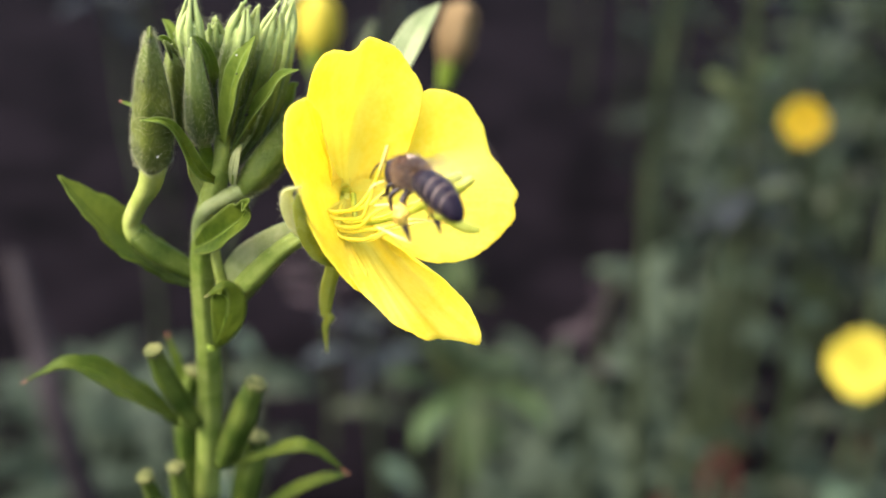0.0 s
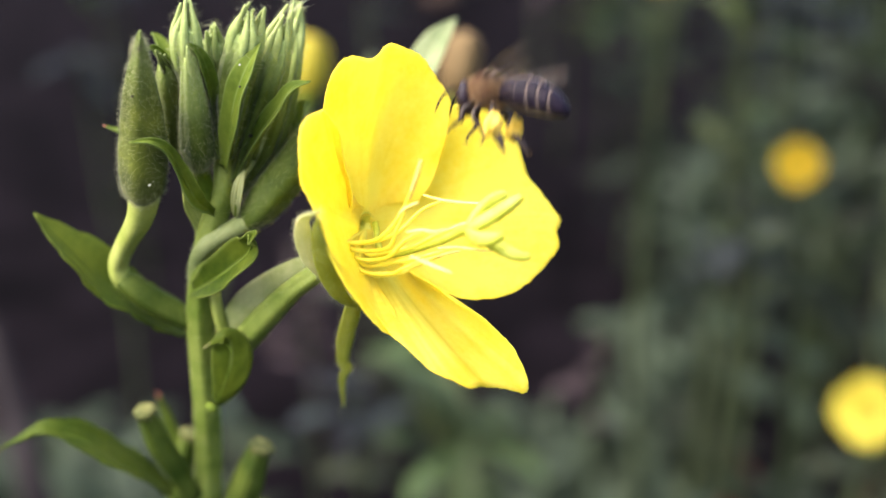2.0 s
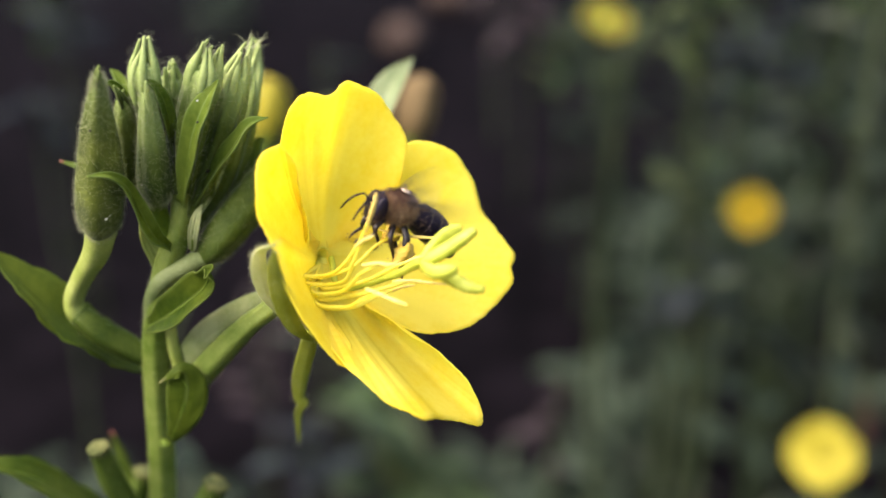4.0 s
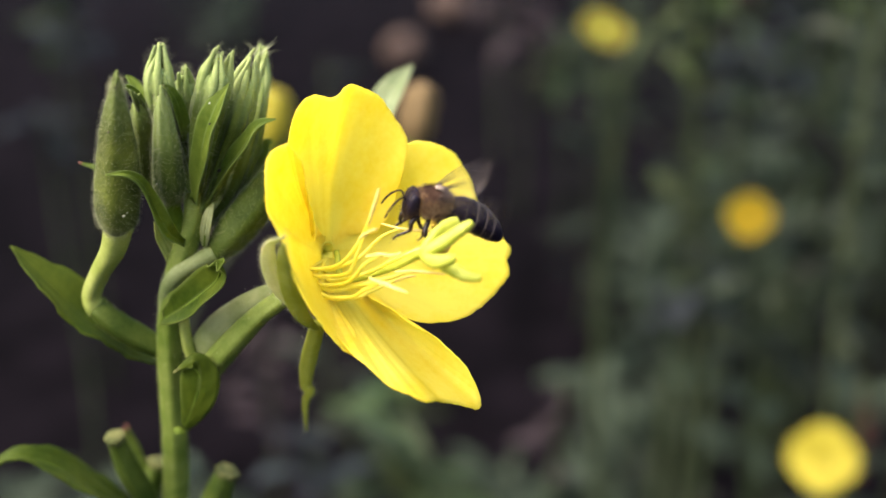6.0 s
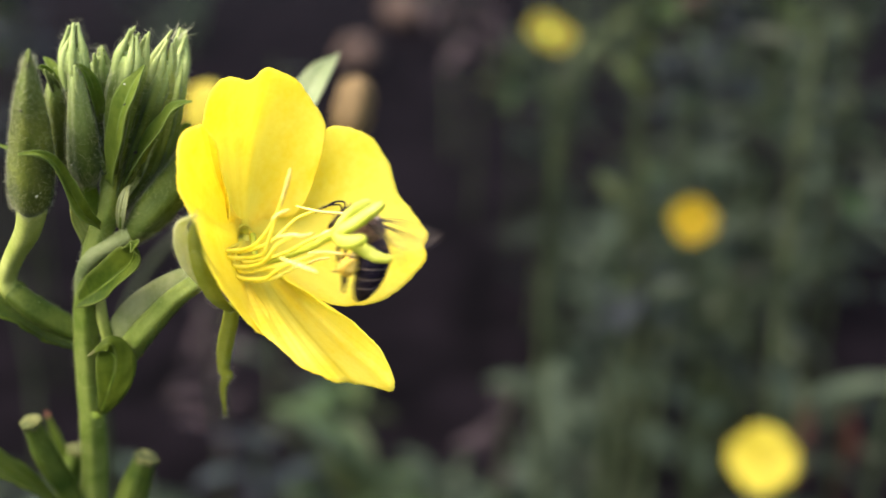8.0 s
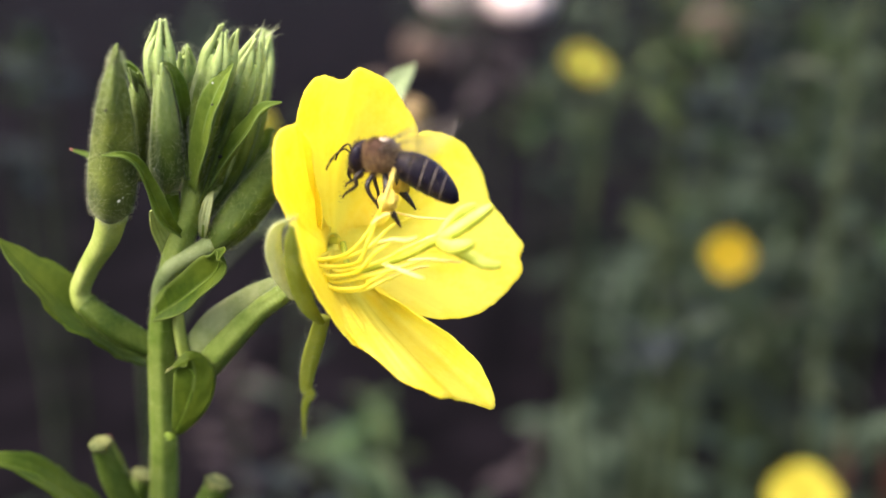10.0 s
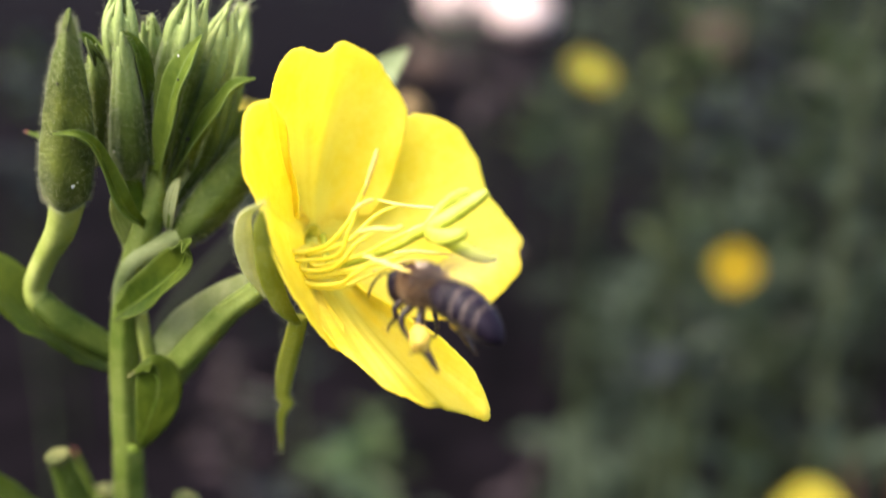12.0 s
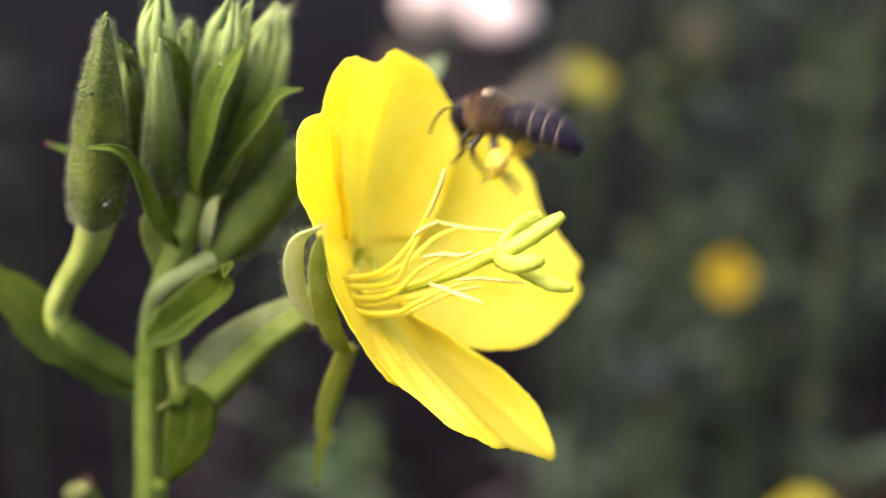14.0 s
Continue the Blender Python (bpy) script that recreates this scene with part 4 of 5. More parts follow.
# fresh green, sky-grey and withered sprigs among them: place, height, lowest leaf, leaves, size
for x, y, h, low, n, size, leaves_of, s, what in (
    (-0.01, 0.50, 0.385, 0.86, 9, 1.6, LIMESET, 81, "low fresh green weed with broad leaves"),
    (0.0, 0.50, 0.372, 0.97, 3, 2.0, FRESHSET, 106, "low bright green weed with broad leaves"),
    (-0.09, 0.60, 0.34, 0.85, 6, 1.2, GREYSET, 82, "low grey-green weed over the soil"),
    (0.085, 0.50, 0.45, 0.80, 6, 0.6, MAUVESET, 83, "weed with withered mauve leaves"),
    (0.178, 0.55, 0.51, 0.84, 7, 1.1, GREYSET, 85, "grey-green weed sprig among the weeds"),
    (0.168, 0.55, 0.58, 0.93, 4, 0.8, LIMESET, 87, "thin olive weed stem with few leaves"),
    (0.172, 0.60, 0.70, 0.84, 12, 1.1, LIMESET, 88, "tall fresh green weed sprig"),
    (0.257, 0.65, 0.655, 0.90, 6, 1.2, GREYSET, 89, "grey-green weed sprig among the weeds"),
    (0.158, 0.55, 0.565, 0.93, 3, 0.8, LIMESET, 90, "fresh green weed sprig among the weeds"),
    (0.314, 0.60, 0.61, 0.86, 9, 1.0, LIMESET, 91, "fresh green weed sprig among the weeds"),
    (0.289, 0.70, 0.67, 0.86, 9, 1.1, LIMESET, 92, "fresh green weed sprig among the weeds"),
    (-0.39, 1.00, 0.48, 0.88, 6, 1.2, GREYSET, 93, "grey-green weed rooted in the soil"),
    (-0.46, 1.35, 0.53, 0.80, 9, 1.5, GREYSET, 95, "grey-green weed rooted in the soil"),
    (-0.56, 1.60, 0.48, 0.80, 9, 1.6, LIMESET, 96, "fresh green weed rooted in the soil"),
    (-0.17, 0.90, 0.31, 0.45, 10, 1.0, MAUVESET, 104, "withered mauve weed rooted in the soil"),
    (-0.03, 0.70, 0.36, 0.80, 7, 1.1, LIMESET, 105, "fresh green weed rooted in the soil"),
    (0.207, 0.75, 0.67, 0.86, 9, 1.1, LIMESET, 97, "fresh green weed sprig among the weeds"),
    (0.344, 0.75, 0.65, 0.86, 9, 1.1, LIMESET, 98, "fresh green weed sprig among the weeds"),
    (0.258, 0.80, 0.59, 0.86, 8, 1.2, GREYSET, 99, "grey-green weed sprig among the weeds"),
    (0.178, 2.00, 0.40, 0.72, 12, 1.8, MAUVESET, 100, "withered mauve weed rooted in the soil"),
    (0.232, 1.80, 0.36, 0.72, 12, 1.6, LIMESET, 101, "fresh green weed rooted in the soil"),
    (0.160, 2.40, 0.40, 0.72, 12, 1.9, MAUVESET, 102, "withered mauve weed rooted in the soil"),
    (0.235, 1.20, 0.48, 0.80, 10, 1.2, LIMESET, 103, "fresh green weed rooted in the soil"),
):
    weed(x, y, h, int(n * 1.7), s, label=what, leafy=size * 0.75, low=low, meshes=leaves_of)

# a second shoot close behind, with one yellow and one peach wilted flower
shoot = new("primrose_shoot")
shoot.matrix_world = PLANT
tagged(shoot, "evening primrose shoot with two wilted drooping flowers", "wild flower")
g = ground_under(-66, 165, -70, 0.0, 0.02)
v = sweep([(-36, 140, 18), (-56, 143, -4), (-64, 148, -28), (-66, 165, -70), tuple(g)], [0.8, 0.9, 1.0, 1.3, 1.6], 40, 10)
part("stem", mesh_of("shoot stem", *v[:3]), WEEDSTEM, shoot)
gb = sweep([(-28, 135, 16), (-25, 118, 22), (-23.4, 112, 29), (-22, 110, 36)], [1.0, 2.4, 2.6, 0.6], 20, 12, 4, 0.08)
part("bud", mesh_of("shoot bud", *gb[:3]), PALESTEM, shoot, "blurred green bud")
for tipp, top, r, material, bend in (((-48.9, 200, 38), (-48.2, 199, 52), 6.2, FARPETAL, (-46, 180, 18)), ((-5.6, 130, 28.5), (-3.0, 129, 41), 4.4, FADED, (-18, 136, 16))):
    a, z = np.array(tipp, float), np.array(top, float)
    st = sweep([(-40, 141, 14), bend, a * 0.8 + np.array(bend) * 0.2 - np.array([0, 0, 4]), a], [1.2, 1.1, 1.0, 1.2], 20, 8)
    part("flower_stalk", mesh_of("wilted stalk", *st[:3]), WEEDSTEM, shoot)
    wf = sweep([a - (z - a) * 0.25, a, a * 0.6 + z * 0.4, z, z + (z - a) * 0.18], [r * 0.35, r * 0.6, r, r * 0.9, r * 0.35], 24, 20, 5, 0.12, rough=0.1, seed=int(r * 10))
    w = part("wilted_flower", mesh_of("wilted flower", *wf[:3]), material, shoot, "wilted furled flower")
    sp = sweep([a - (z - a) * 0.5, a - (z - a) * 0.2, a + (z - a) * 0.15], [r * 0.3, r * 0.5, r * 0.66], 8, 12, caps=False)
    part("sepal", mesh_of("wilted sepal", *sp[:3]), BRACT, w, thick=0.3)


for x, y, z, s in ((0.161, 0.47, 0.385, 71), (0.132, 0.47, 0.345, 72), (0.270, 0.50, 0.445, 73), (0.300, 0.50, 0.440, 74)):
    weed(x, y, z, 6, s, red=5, label="small weed with a few reddened leaves")


# a rounded lump, added only to give one blurred bright spot
def stone(x, y, size, seed, material=PALE):
    bm = bmesh.new()
    bmesh.ops.create_icosphere(bm, subdivisions=3, radius=size)
    for q in bm.verts:
        q.co *= 1 + 0.25 * noise.noise(q.co / size * 1.1 + Vector((seed, 0, 0)))
        q.co.z *= 0.75
    me = bpy.data.meshes.new("stone")
    bm.to_mesh(me)
    bm.free()
    me.polygons.foreach_set("use_smooth", np.ones(len(me.polygons), bool))
    me.materials.append(material)
    ob = new("stone", me)
    ob.location = (x, y, size * 0.45)
    return tagged(ob, "rounded lump added as a bright background spot", "stone", "pale stones")


for x, y, size, seed in ((0.30, 5.1, 0.22, 1), (0.50, 4.85, 0.14, 2)):
    stone(x, y, size, seed)
for x, y, size, seed in ((-0.07, 3.2, 0.06, 5), (0.08, 3.8, 0.08, 6), (1.2, 4.2, 0.12, 7)):
    stone(x, y, size, seed, DULL)

# low undergrowth over the ground, its leaf colour darkened to stand for shade
lv = blade([(0, 0, 0), (0.3, 0, 0.10), (0.7, 0, 0.08), (1, 0, -0.08)], [0.04, 0.12, 0.12, 0.01], (0, 0, 1), 0.25, n=4, m=2)
V, F, r = [], [], np.random.default_rng(19)
for k in range(9000):
    y = 0.55 + 6.0 * r.random() ** 1.7
    x = r.uniform(-0.5, 0.5) * (0.9 + 1.1 * y) + 0.12 * y
    if noise.noise((x * 2.2, y * 1.6, 3.0)) < 0.08 + (0.32 if x < 0.19 * y else 0):
        continue
    s = r.uniform(0.04, 0.13)
    m = np.array(pose(x, y, r.uniform(-0.02, 0.17), r.uniform(-40, 40), r.uniform(-70, 20), r.uniform(0, 360)))
    q = lv[0] * s @ m[:3, :3].T + m[:3, 3]
    if 0.07 < x / y < 0.175 and y < 2.0:
        continue
    o = len(V)
    V += q.tolist()
    F += [tuple(i + o for i in f) for f in lv[1]]
for k in range(700):
    x, y = r.uniform(-0.55, 0.3), r.uniform(0.70, 0.98)
    if noise.noise((x * 4, y * 4, 9.0)) < (0.15 if x < -0.1 else -0.05):
        continue
    m = np.array(pose(x, y, r.uniform(-0.02, 0.06), r.uniform(-40, 40), r.uniform(-40, 20), r.uniform(0, 360)))
    q = lv[0] * r.uniform(0.05, 0.12) @ m[:3, :3].T + m[:3, 3]
    o = len(V)
    V += q.tolist()
    F += [tuple(i + o for i in f) for f in lv[1]]
for q in [V[i] for i in range(0, len(V), len(lv[0]) * 2)]:
    if q[2] > 0.0:
        o = len(V)
        V += [[q[0] - 0.001, q[1], q[2]], [q[0] + 0.001, q[1], q[2]], [q[0], q[1] + 0.002, q[2]], [q[0] - 0.003, q[1], -0.09], [q[0] + 0.003, q[1], -0.09], [q[0], q[1] + 0.005, -0.09]]
        F += [(o, o + 1, o + 4, o + 3), (o + 1, o + 2, o + 5, o + 4), (o + 2, o, o + 3, o + 5)]
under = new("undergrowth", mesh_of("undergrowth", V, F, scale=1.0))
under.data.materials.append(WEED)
tagged(under, "low green weeds over the soil, shade in their colour", "weeds", kind="stuff")

# a dry stalk leaning over the soil, its pale tone darkened for shade
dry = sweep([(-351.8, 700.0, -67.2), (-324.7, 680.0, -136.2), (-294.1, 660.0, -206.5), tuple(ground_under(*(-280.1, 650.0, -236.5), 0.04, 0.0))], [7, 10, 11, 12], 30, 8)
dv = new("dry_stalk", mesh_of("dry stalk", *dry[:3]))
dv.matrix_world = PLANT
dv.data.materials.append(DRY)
tagged(dv, "dry leaning stalk in the soil, shade in its colour", "dry stalk")

# ---- the bee ----
CHITIN = mat("dark chitin", (0.0040, 0.0030, 0.0060), (0.011, 0.008, 0.014), 0.36, 700, 0, 0.3, 5000, spec=0.08)
BAND = mat("grey-tan abdomen band", (0.066, 0.053, 0.044), (0.115, 0.092, 0.075), 0.8, 900, 0, 0.5, 5000, spec=0.05)
FUZZ = mat("brown fuzz", (0.042, 0.022, 0.014), (0.095, 0.052, 0.031), 0.8, 700, 0.1, 0.6, 4000, spec=0.1)
FUZZTIP = mat("tan hair", (0.25, 0.155, 0.075), (0.40, 0.28, 0.15), 0.7, 700, 0.4, 0.0, spec=0.1)
BANDHAIR = mat("grey band hair", (0.13, 0.10, 0.085), (0.22, 0.18, 0.15), 0.7, 700, 0.3, 0.0, spec=0.1)
LEG = mat("bee leg", (0.008, 0.006, 0.005), (0.024, 0.014, 0.009), 0.35, 900, 0, 0.3, 5000, spec=0.3)
POLLEN = mat("pollen", (0.46, 0.30, 0.03), (0.60, 0.44, 0.09), 0.9, 900, 0, 1.0, 3500, spec=0.1)
EYE = mat("bee eye", (0.005, 0.003, 0.007), (0.010, 0.007, 0.014), 0.42, 900, 0, 0.1, 5000, spec=0.15)


def wing_material():
    m = bpy.data.materials.new("wing membrane")
    m.use_nodes = True
    nd, lk = m.node_tree.nodes, m.node_tree.links
    b = nd["Principled BSDF"]
    b.inputs["Base Color"].default_value = (0.28, 0.23, 0.18, 1)
    b.inputs["Roughness"].default_value = 0.25
    tr, mx, n = nd.new("ShaderNodeBsdfTransparent"), nd.new("ShaderNodeMixShader"), nd.new("ShaderNodeTexNoise")
    n.inputs["Scale"].default_value = 900
    mr = nd.new("ShaderNodeMapRange")
    mr.inputs["To Min"].default_value, mr.inputs["To Max"].default_value = 0.02, 0.065
    lk.new(n.outputs["Fac"], mr.inputs["Value"])
    lk.new(mr.outputs[0], mx.inputs[0])
    lk.new(tr.outputs[0], mx.inputs[1])
    lk.new(b.outputs[0], mx.inputs[2])
    lk.new(mx.outputs[0], nd["Material Output"].inputs["Surface"])
    return m


WING = wing_material()
bee = new("honey_bee")
bee.scale = (1.0, 1.0, 1.0)
tagged(bee, "brown honey bee with banded abdomen, carrying yellow pollen", "bee")


def ball(c, r, n=14, m=18, rough=0.0, seed=0):
    V, U, Nn = [], [], []
    for i in range(n + 1):
        a = math.pi * i / n
        for j in range(m + 1):
            b = 2 * math.pi * j / m
            d = np.array([math.cos(a), math.sin(a) * math.cos(b), math.sin(a) * math.sin(b)])
            k = 1 + rough * noise.noise(Vector(d * 2.2) + Vector((seed, 0, 0)))
            V.append(np.array(c) + d * np.array(r) * k)
            Nn.append(d)
            U.append((j / m, i / n))
    F = [(i * (m + 1) + j, i * (m + 1) + j + 1, (i + 1) * (m + 1) + j + 1, (i + 1) * (m + 1) + j) for i in range(n) for j in range(m)]
    return np.array(V), F, U, np.array(Nn)


tb = ball((2.7, 0, 0.15), (2.2, 1.95, 1.9), rough=0.08)
thorax = part("thorax", mesh_of("thorax", *tb[:3]), FUZZ, bee, "furry brown thorax")
crest = tb[3][:, 2] > 0.55
core = np.arange(len(tb[0]))
core = (core > 56) & (core < len(tb[0]) - 57)
part("fur", mesh_of("side fur", *hairs(tb[0][core & ~crest], tb[3][core & ~crest], 3300, 0.62, 5, 0.012, 0.5)), FUZZTIP, thorax, kind="stuff")
rear = tb[0][:, 0] < 2.5
part("fur", mesh_of("back fur", *hairs(tb[0][core & crest & ~rear], tb[3][core & crest & ~rear], 600, 0.42, 15, 0.012, 0.6)), FUZZ, thorax, kind="stuff")
part("fur", mesh_of("rear fur", *hairs(tb[0][core & crest & rear], tb[3][core & crest & rear], 900, 0.5, 17, 0.012, 0.6)), BANDHAIR, thorax, "greyish tan fur", kind="stuff")
hb = ball((5.05, 0, -0.6), (1.15, 1.62, 1.95), rough=0.05)
head = part("head", mesh_of("head", *hb[:3]), CHITIN, bee)
part("fur", mesh_of("head fur", *hairs(hb[0][57:-57], hb[3][57:-57], 900, 0.4, 6, 0.012, 0.4)), FUZZ, head, kind="stuff")
part("fur", mesh_of("face fur", *hairs(hb[0][57:-57], hb[3][57:-57], 160, 0.35, 16, 0.012, 0.4)), FUZZTIP, head, kind="stuff")
for s in (-1, 1):
    e = ball((5.15, 1.2 * s, -0.3), (0.75, 0.55, 1.45))
    part("eye", mesh_of("eye", *e[:3]), EYE, head)
    an = sweep([(6.1, 0.4 * s, 0.0), (6.6, 0.9 * s, 0.4), (7.3, 1.3 * s, -0.2), (7.8, 1.6 * s, -1.1), (8.1, 1.8 * s, -2.1)], [0.10, 0.10, 0.12, 0.12, 0.09], 20, 7)
    part("antenna", mesh_of("antenna", *an[:3]), CHITIN, head)
mo = sweep([(5.8, 0, -1.9), (5.9, 0, -2.7), (5.6, 0, -3.3)], [0.35, 0.25, 0.1], 8, 7)
part("mouthparts", mesh_of("mouthparts", *mo[:3]), LEG, head)
mk = join(ball((2.6, 0.5, 2.15), (0.5, 0.13, 0.16), 8, 8, 0.3), ball((2.95, 0.15, 2.2), (0.14, 0.42, 0.16), 8, 8, 0.3, 2), ball((2.4, -0.05, 2.2), (0.42, 0.13, 0.16), 8, 8, 0.3, 3))
part("pollen_smear", mesh_of("pollen smear", *mk), mat("pale pollen", (0.36, 0.28, 0.19), (0.48, 0.39, 0.27), 0.8, 900), thorax, "cream pollen smear on its back")

# the abdomen: overlapping dark plates, each with a tan hair band at its front
ab = new("abdomen", mesh_of("waist", *sweep([(1.2, 0, -0.1), (0.6, 0, -0.1), (0.1, 0, -0.1)], [0.7, 0.5, 0.9], 8, 12)[:3]))
ab.data.materials.append(CHITIN)
ab.parent = bee
prof = [(1.1, 1.65), (-0.4, 2.3), (-2.0, 2.55), (-3.5, 2.45), (-5.0, 2.05), (-6.1, 1.4), (-6.6, 0.8), (-6.8, 0.1)]
px, pr = np.array([a for a, _ in prof]), np.array([b for _, b in prof])
cuts = [1.1, -0.9, -2.2, -3.5, -4.7, -5.8, -6.85]
for k in range(6):
    x0, x1 = cuts[k], cuts[k + 1]
    xs = np.linspace(x0 + (0.12 if k else 0), x1 - 0.12, 9)
    rr = np.interp(-xs, -px, pr)
    rr = rr * (1 + 0.035 * np.linspace(0, 1, 9))
    rr[-1] *= 0.95
    V, U = [], []
    for x, r in zip(xs, rr):
        for j in range(25):
            b = 2 * math.pi * j / 24
            V.append((x, r * 0.74 * math.cos(b), r * 0.74 * math.sin(b) - 0.15 - 0.035 * (x - 0.5) ** 2))
            U.append((j / 24, 0))
    F = [(i * 25 + j, i * 25 + j + 1, (i + 1) * 25 + j + 1, (i + 1) * 25 + j) for i in range(8) for j in range(24)]
    me = mesh_of("abdomen plate", V, F, U)
    me.materials.append(CHITIN)
    me.materials.append(BAND)
    me.polygons.foreach_set("material_index", [1 if (i // 24 < 2 and 1 < k < 5) or (i // 24 < 1 and k == 1) else 0 for i in range(len(F))])
    plate = part("abdomen_plate", me, None, ab)
    if k < 5:
        V = np.array(V)
        ring = V[25:75] if k else V[75:150]
        nn = ring.copy()
        nn[:, 0] = -0.6
        part("fur", mesh_of("band hairs", *hairs(ring, unit(nn), 110 if k else 220, 0.30, 60 + k, 0.012, 0.3)), BANDHAIR if k else FUZZTIP, plate, kind="stuff")

# legs, each jointed at the thorax
LEGS = {}
for s in (-1, 1):
    for nm, root, pts, rad in (
        ("front_leg", (4.1, 0.9 * s, -1.3), [(0, 0, 0), (0.8, 0.6 * s, -0.9), (0.7, 0.7 * s, -1.8), (1.6, 0.6 * s, -2.6), (2.1, 0.5 * s, -3.1), (2.2, 0.5 * s, -3.5)], [0.26, 0.30, 0.22, 0.17, 0.11, 0.06]),
        ("middle_leg", (2.9, 1.1 * s, -1.5), [(0, 0, 0), (0.5, 1.0 * s, -1.0), (0.2, 1.2 * s, -2.0), (-0.6, 1.0 * s, -3.1), (-0.8, 0.9 * s, -3.9), (-0.5, 0.9 * s, -4.4)], [0.28, 0.32, 0.24, 0.19, 0.11, 0.06]),
        ("hind_leg", (1.7, 1.1 * s, -1.4), [(0, 0, 0), (-0.5, 1.0 * s, -1.1), (-0.6, 1.1 * s, -2.8), (-1.6, 1.0 * s, -4.3), (-2.3, 0.9 * s, -5.4)], [0.35, 0.42, 0.5, 0.32, 0.1]),
    ):
        lg = sweep(pts, rad, 24, 8)
        ob = part(nm, mesh_of(nm, *lg[:3]), LEG, bee)
        ob.location = Vector(root) * 0.001
        part("bristles", mesh_of("leg bristles", *hairs(lg[0], lg[3], 60, 0.35, 80 + s, 0.016, 0.5)), FUZZTIP, ob, kind="stuff")
        if nm == "hind_leg":
            pb = ball((-0.75, 1.35 * s, -2.5), (1.0, 0.8, 1.45), 12, 12, 0.5, s)
            part("pollen_load", mesh_of("pollen load", *pb[:3]), POLLEN, ob, "lump of yellow pollen")
        LEGS[nm, s] = ob

# wings, each hinged at the thorax
WINGS = {}
for s in (-1, 1):
    for nm, root, ln, wd, back_sweep in (("fore_wing", (3.0, 1.3 * s, 1.2), 9.2, 3.1, 18), ("hind_wing", (2.2, 1.2 * s, 1.1), 6.6, 2.1, 34)):
        n, m = 20, 8
        V, F = [], []
        for i in range(n + 1):
            u = i / n
            lead = 0.25 * math.sin(math.pi * u) * wd
            trail = -wd * (math.sin(math.pi * min(1, 0.08 + 0.92 * u) ** 1.25) ** 0.7 if 0 < u < 1 else 0.06)
            for j in range(m + 1):
                v = j / m
                V.append((lead * (1 - v) + trail * v, s * u * ln, 0.12 * math.sin(5 * v + 3 * u)))
        F = [(i * (m + 1) + j, i * (m + 1) + j + 1, (i + 1) * (m + 1) + j + 1, (i + 1) * (m + 1) + j) for i in range(n) for j in range(m)]
        ob = part(nm, mesh_of(nm, V, F), WING, bee, "clear brownish membranous wing", 0.03)
        for k2 in (0.0, 0.4, 0.75, 1.0):
            vn = sweep([(0.0, 0.1 * s, 0.03), (0.25 * wd * k2 - 0.1 * wd, s * ln * 0.5, 0.08), (0.12 * wd - wd * 0.8 * (1 - k2), s * ln * (0.75 + 0.2 * k2), 0.05)], [0.042, 0.03, 0.018], 12, 5)
            part("vein", mesh_of("wing vein", *vn[:3]), LEG, ob)
        rim = sweep([(0, 0, 0), (0.25 * wd * 0.7, s * ln * 0.3, 0.1), (0.25 * wd, s * ln * 0.6, 0.08), (0.1 * wd, s * ln * 0.96, 0.05), (-0.35 * wd, s * ln * 0.99, 0.05), (-0.8 * wd, s * ln * 0.82, 0.05)], [0.055, 0.045, 0.036, 0.026, 0.018, 0.012], 30, 6)
        part("vein", mesh_of("wing margin", *rim[:3]), LEG, ob)
        ob.location = Vector(root) * 0.001
        WINGS[nm, s] = (ob, back_sweep)


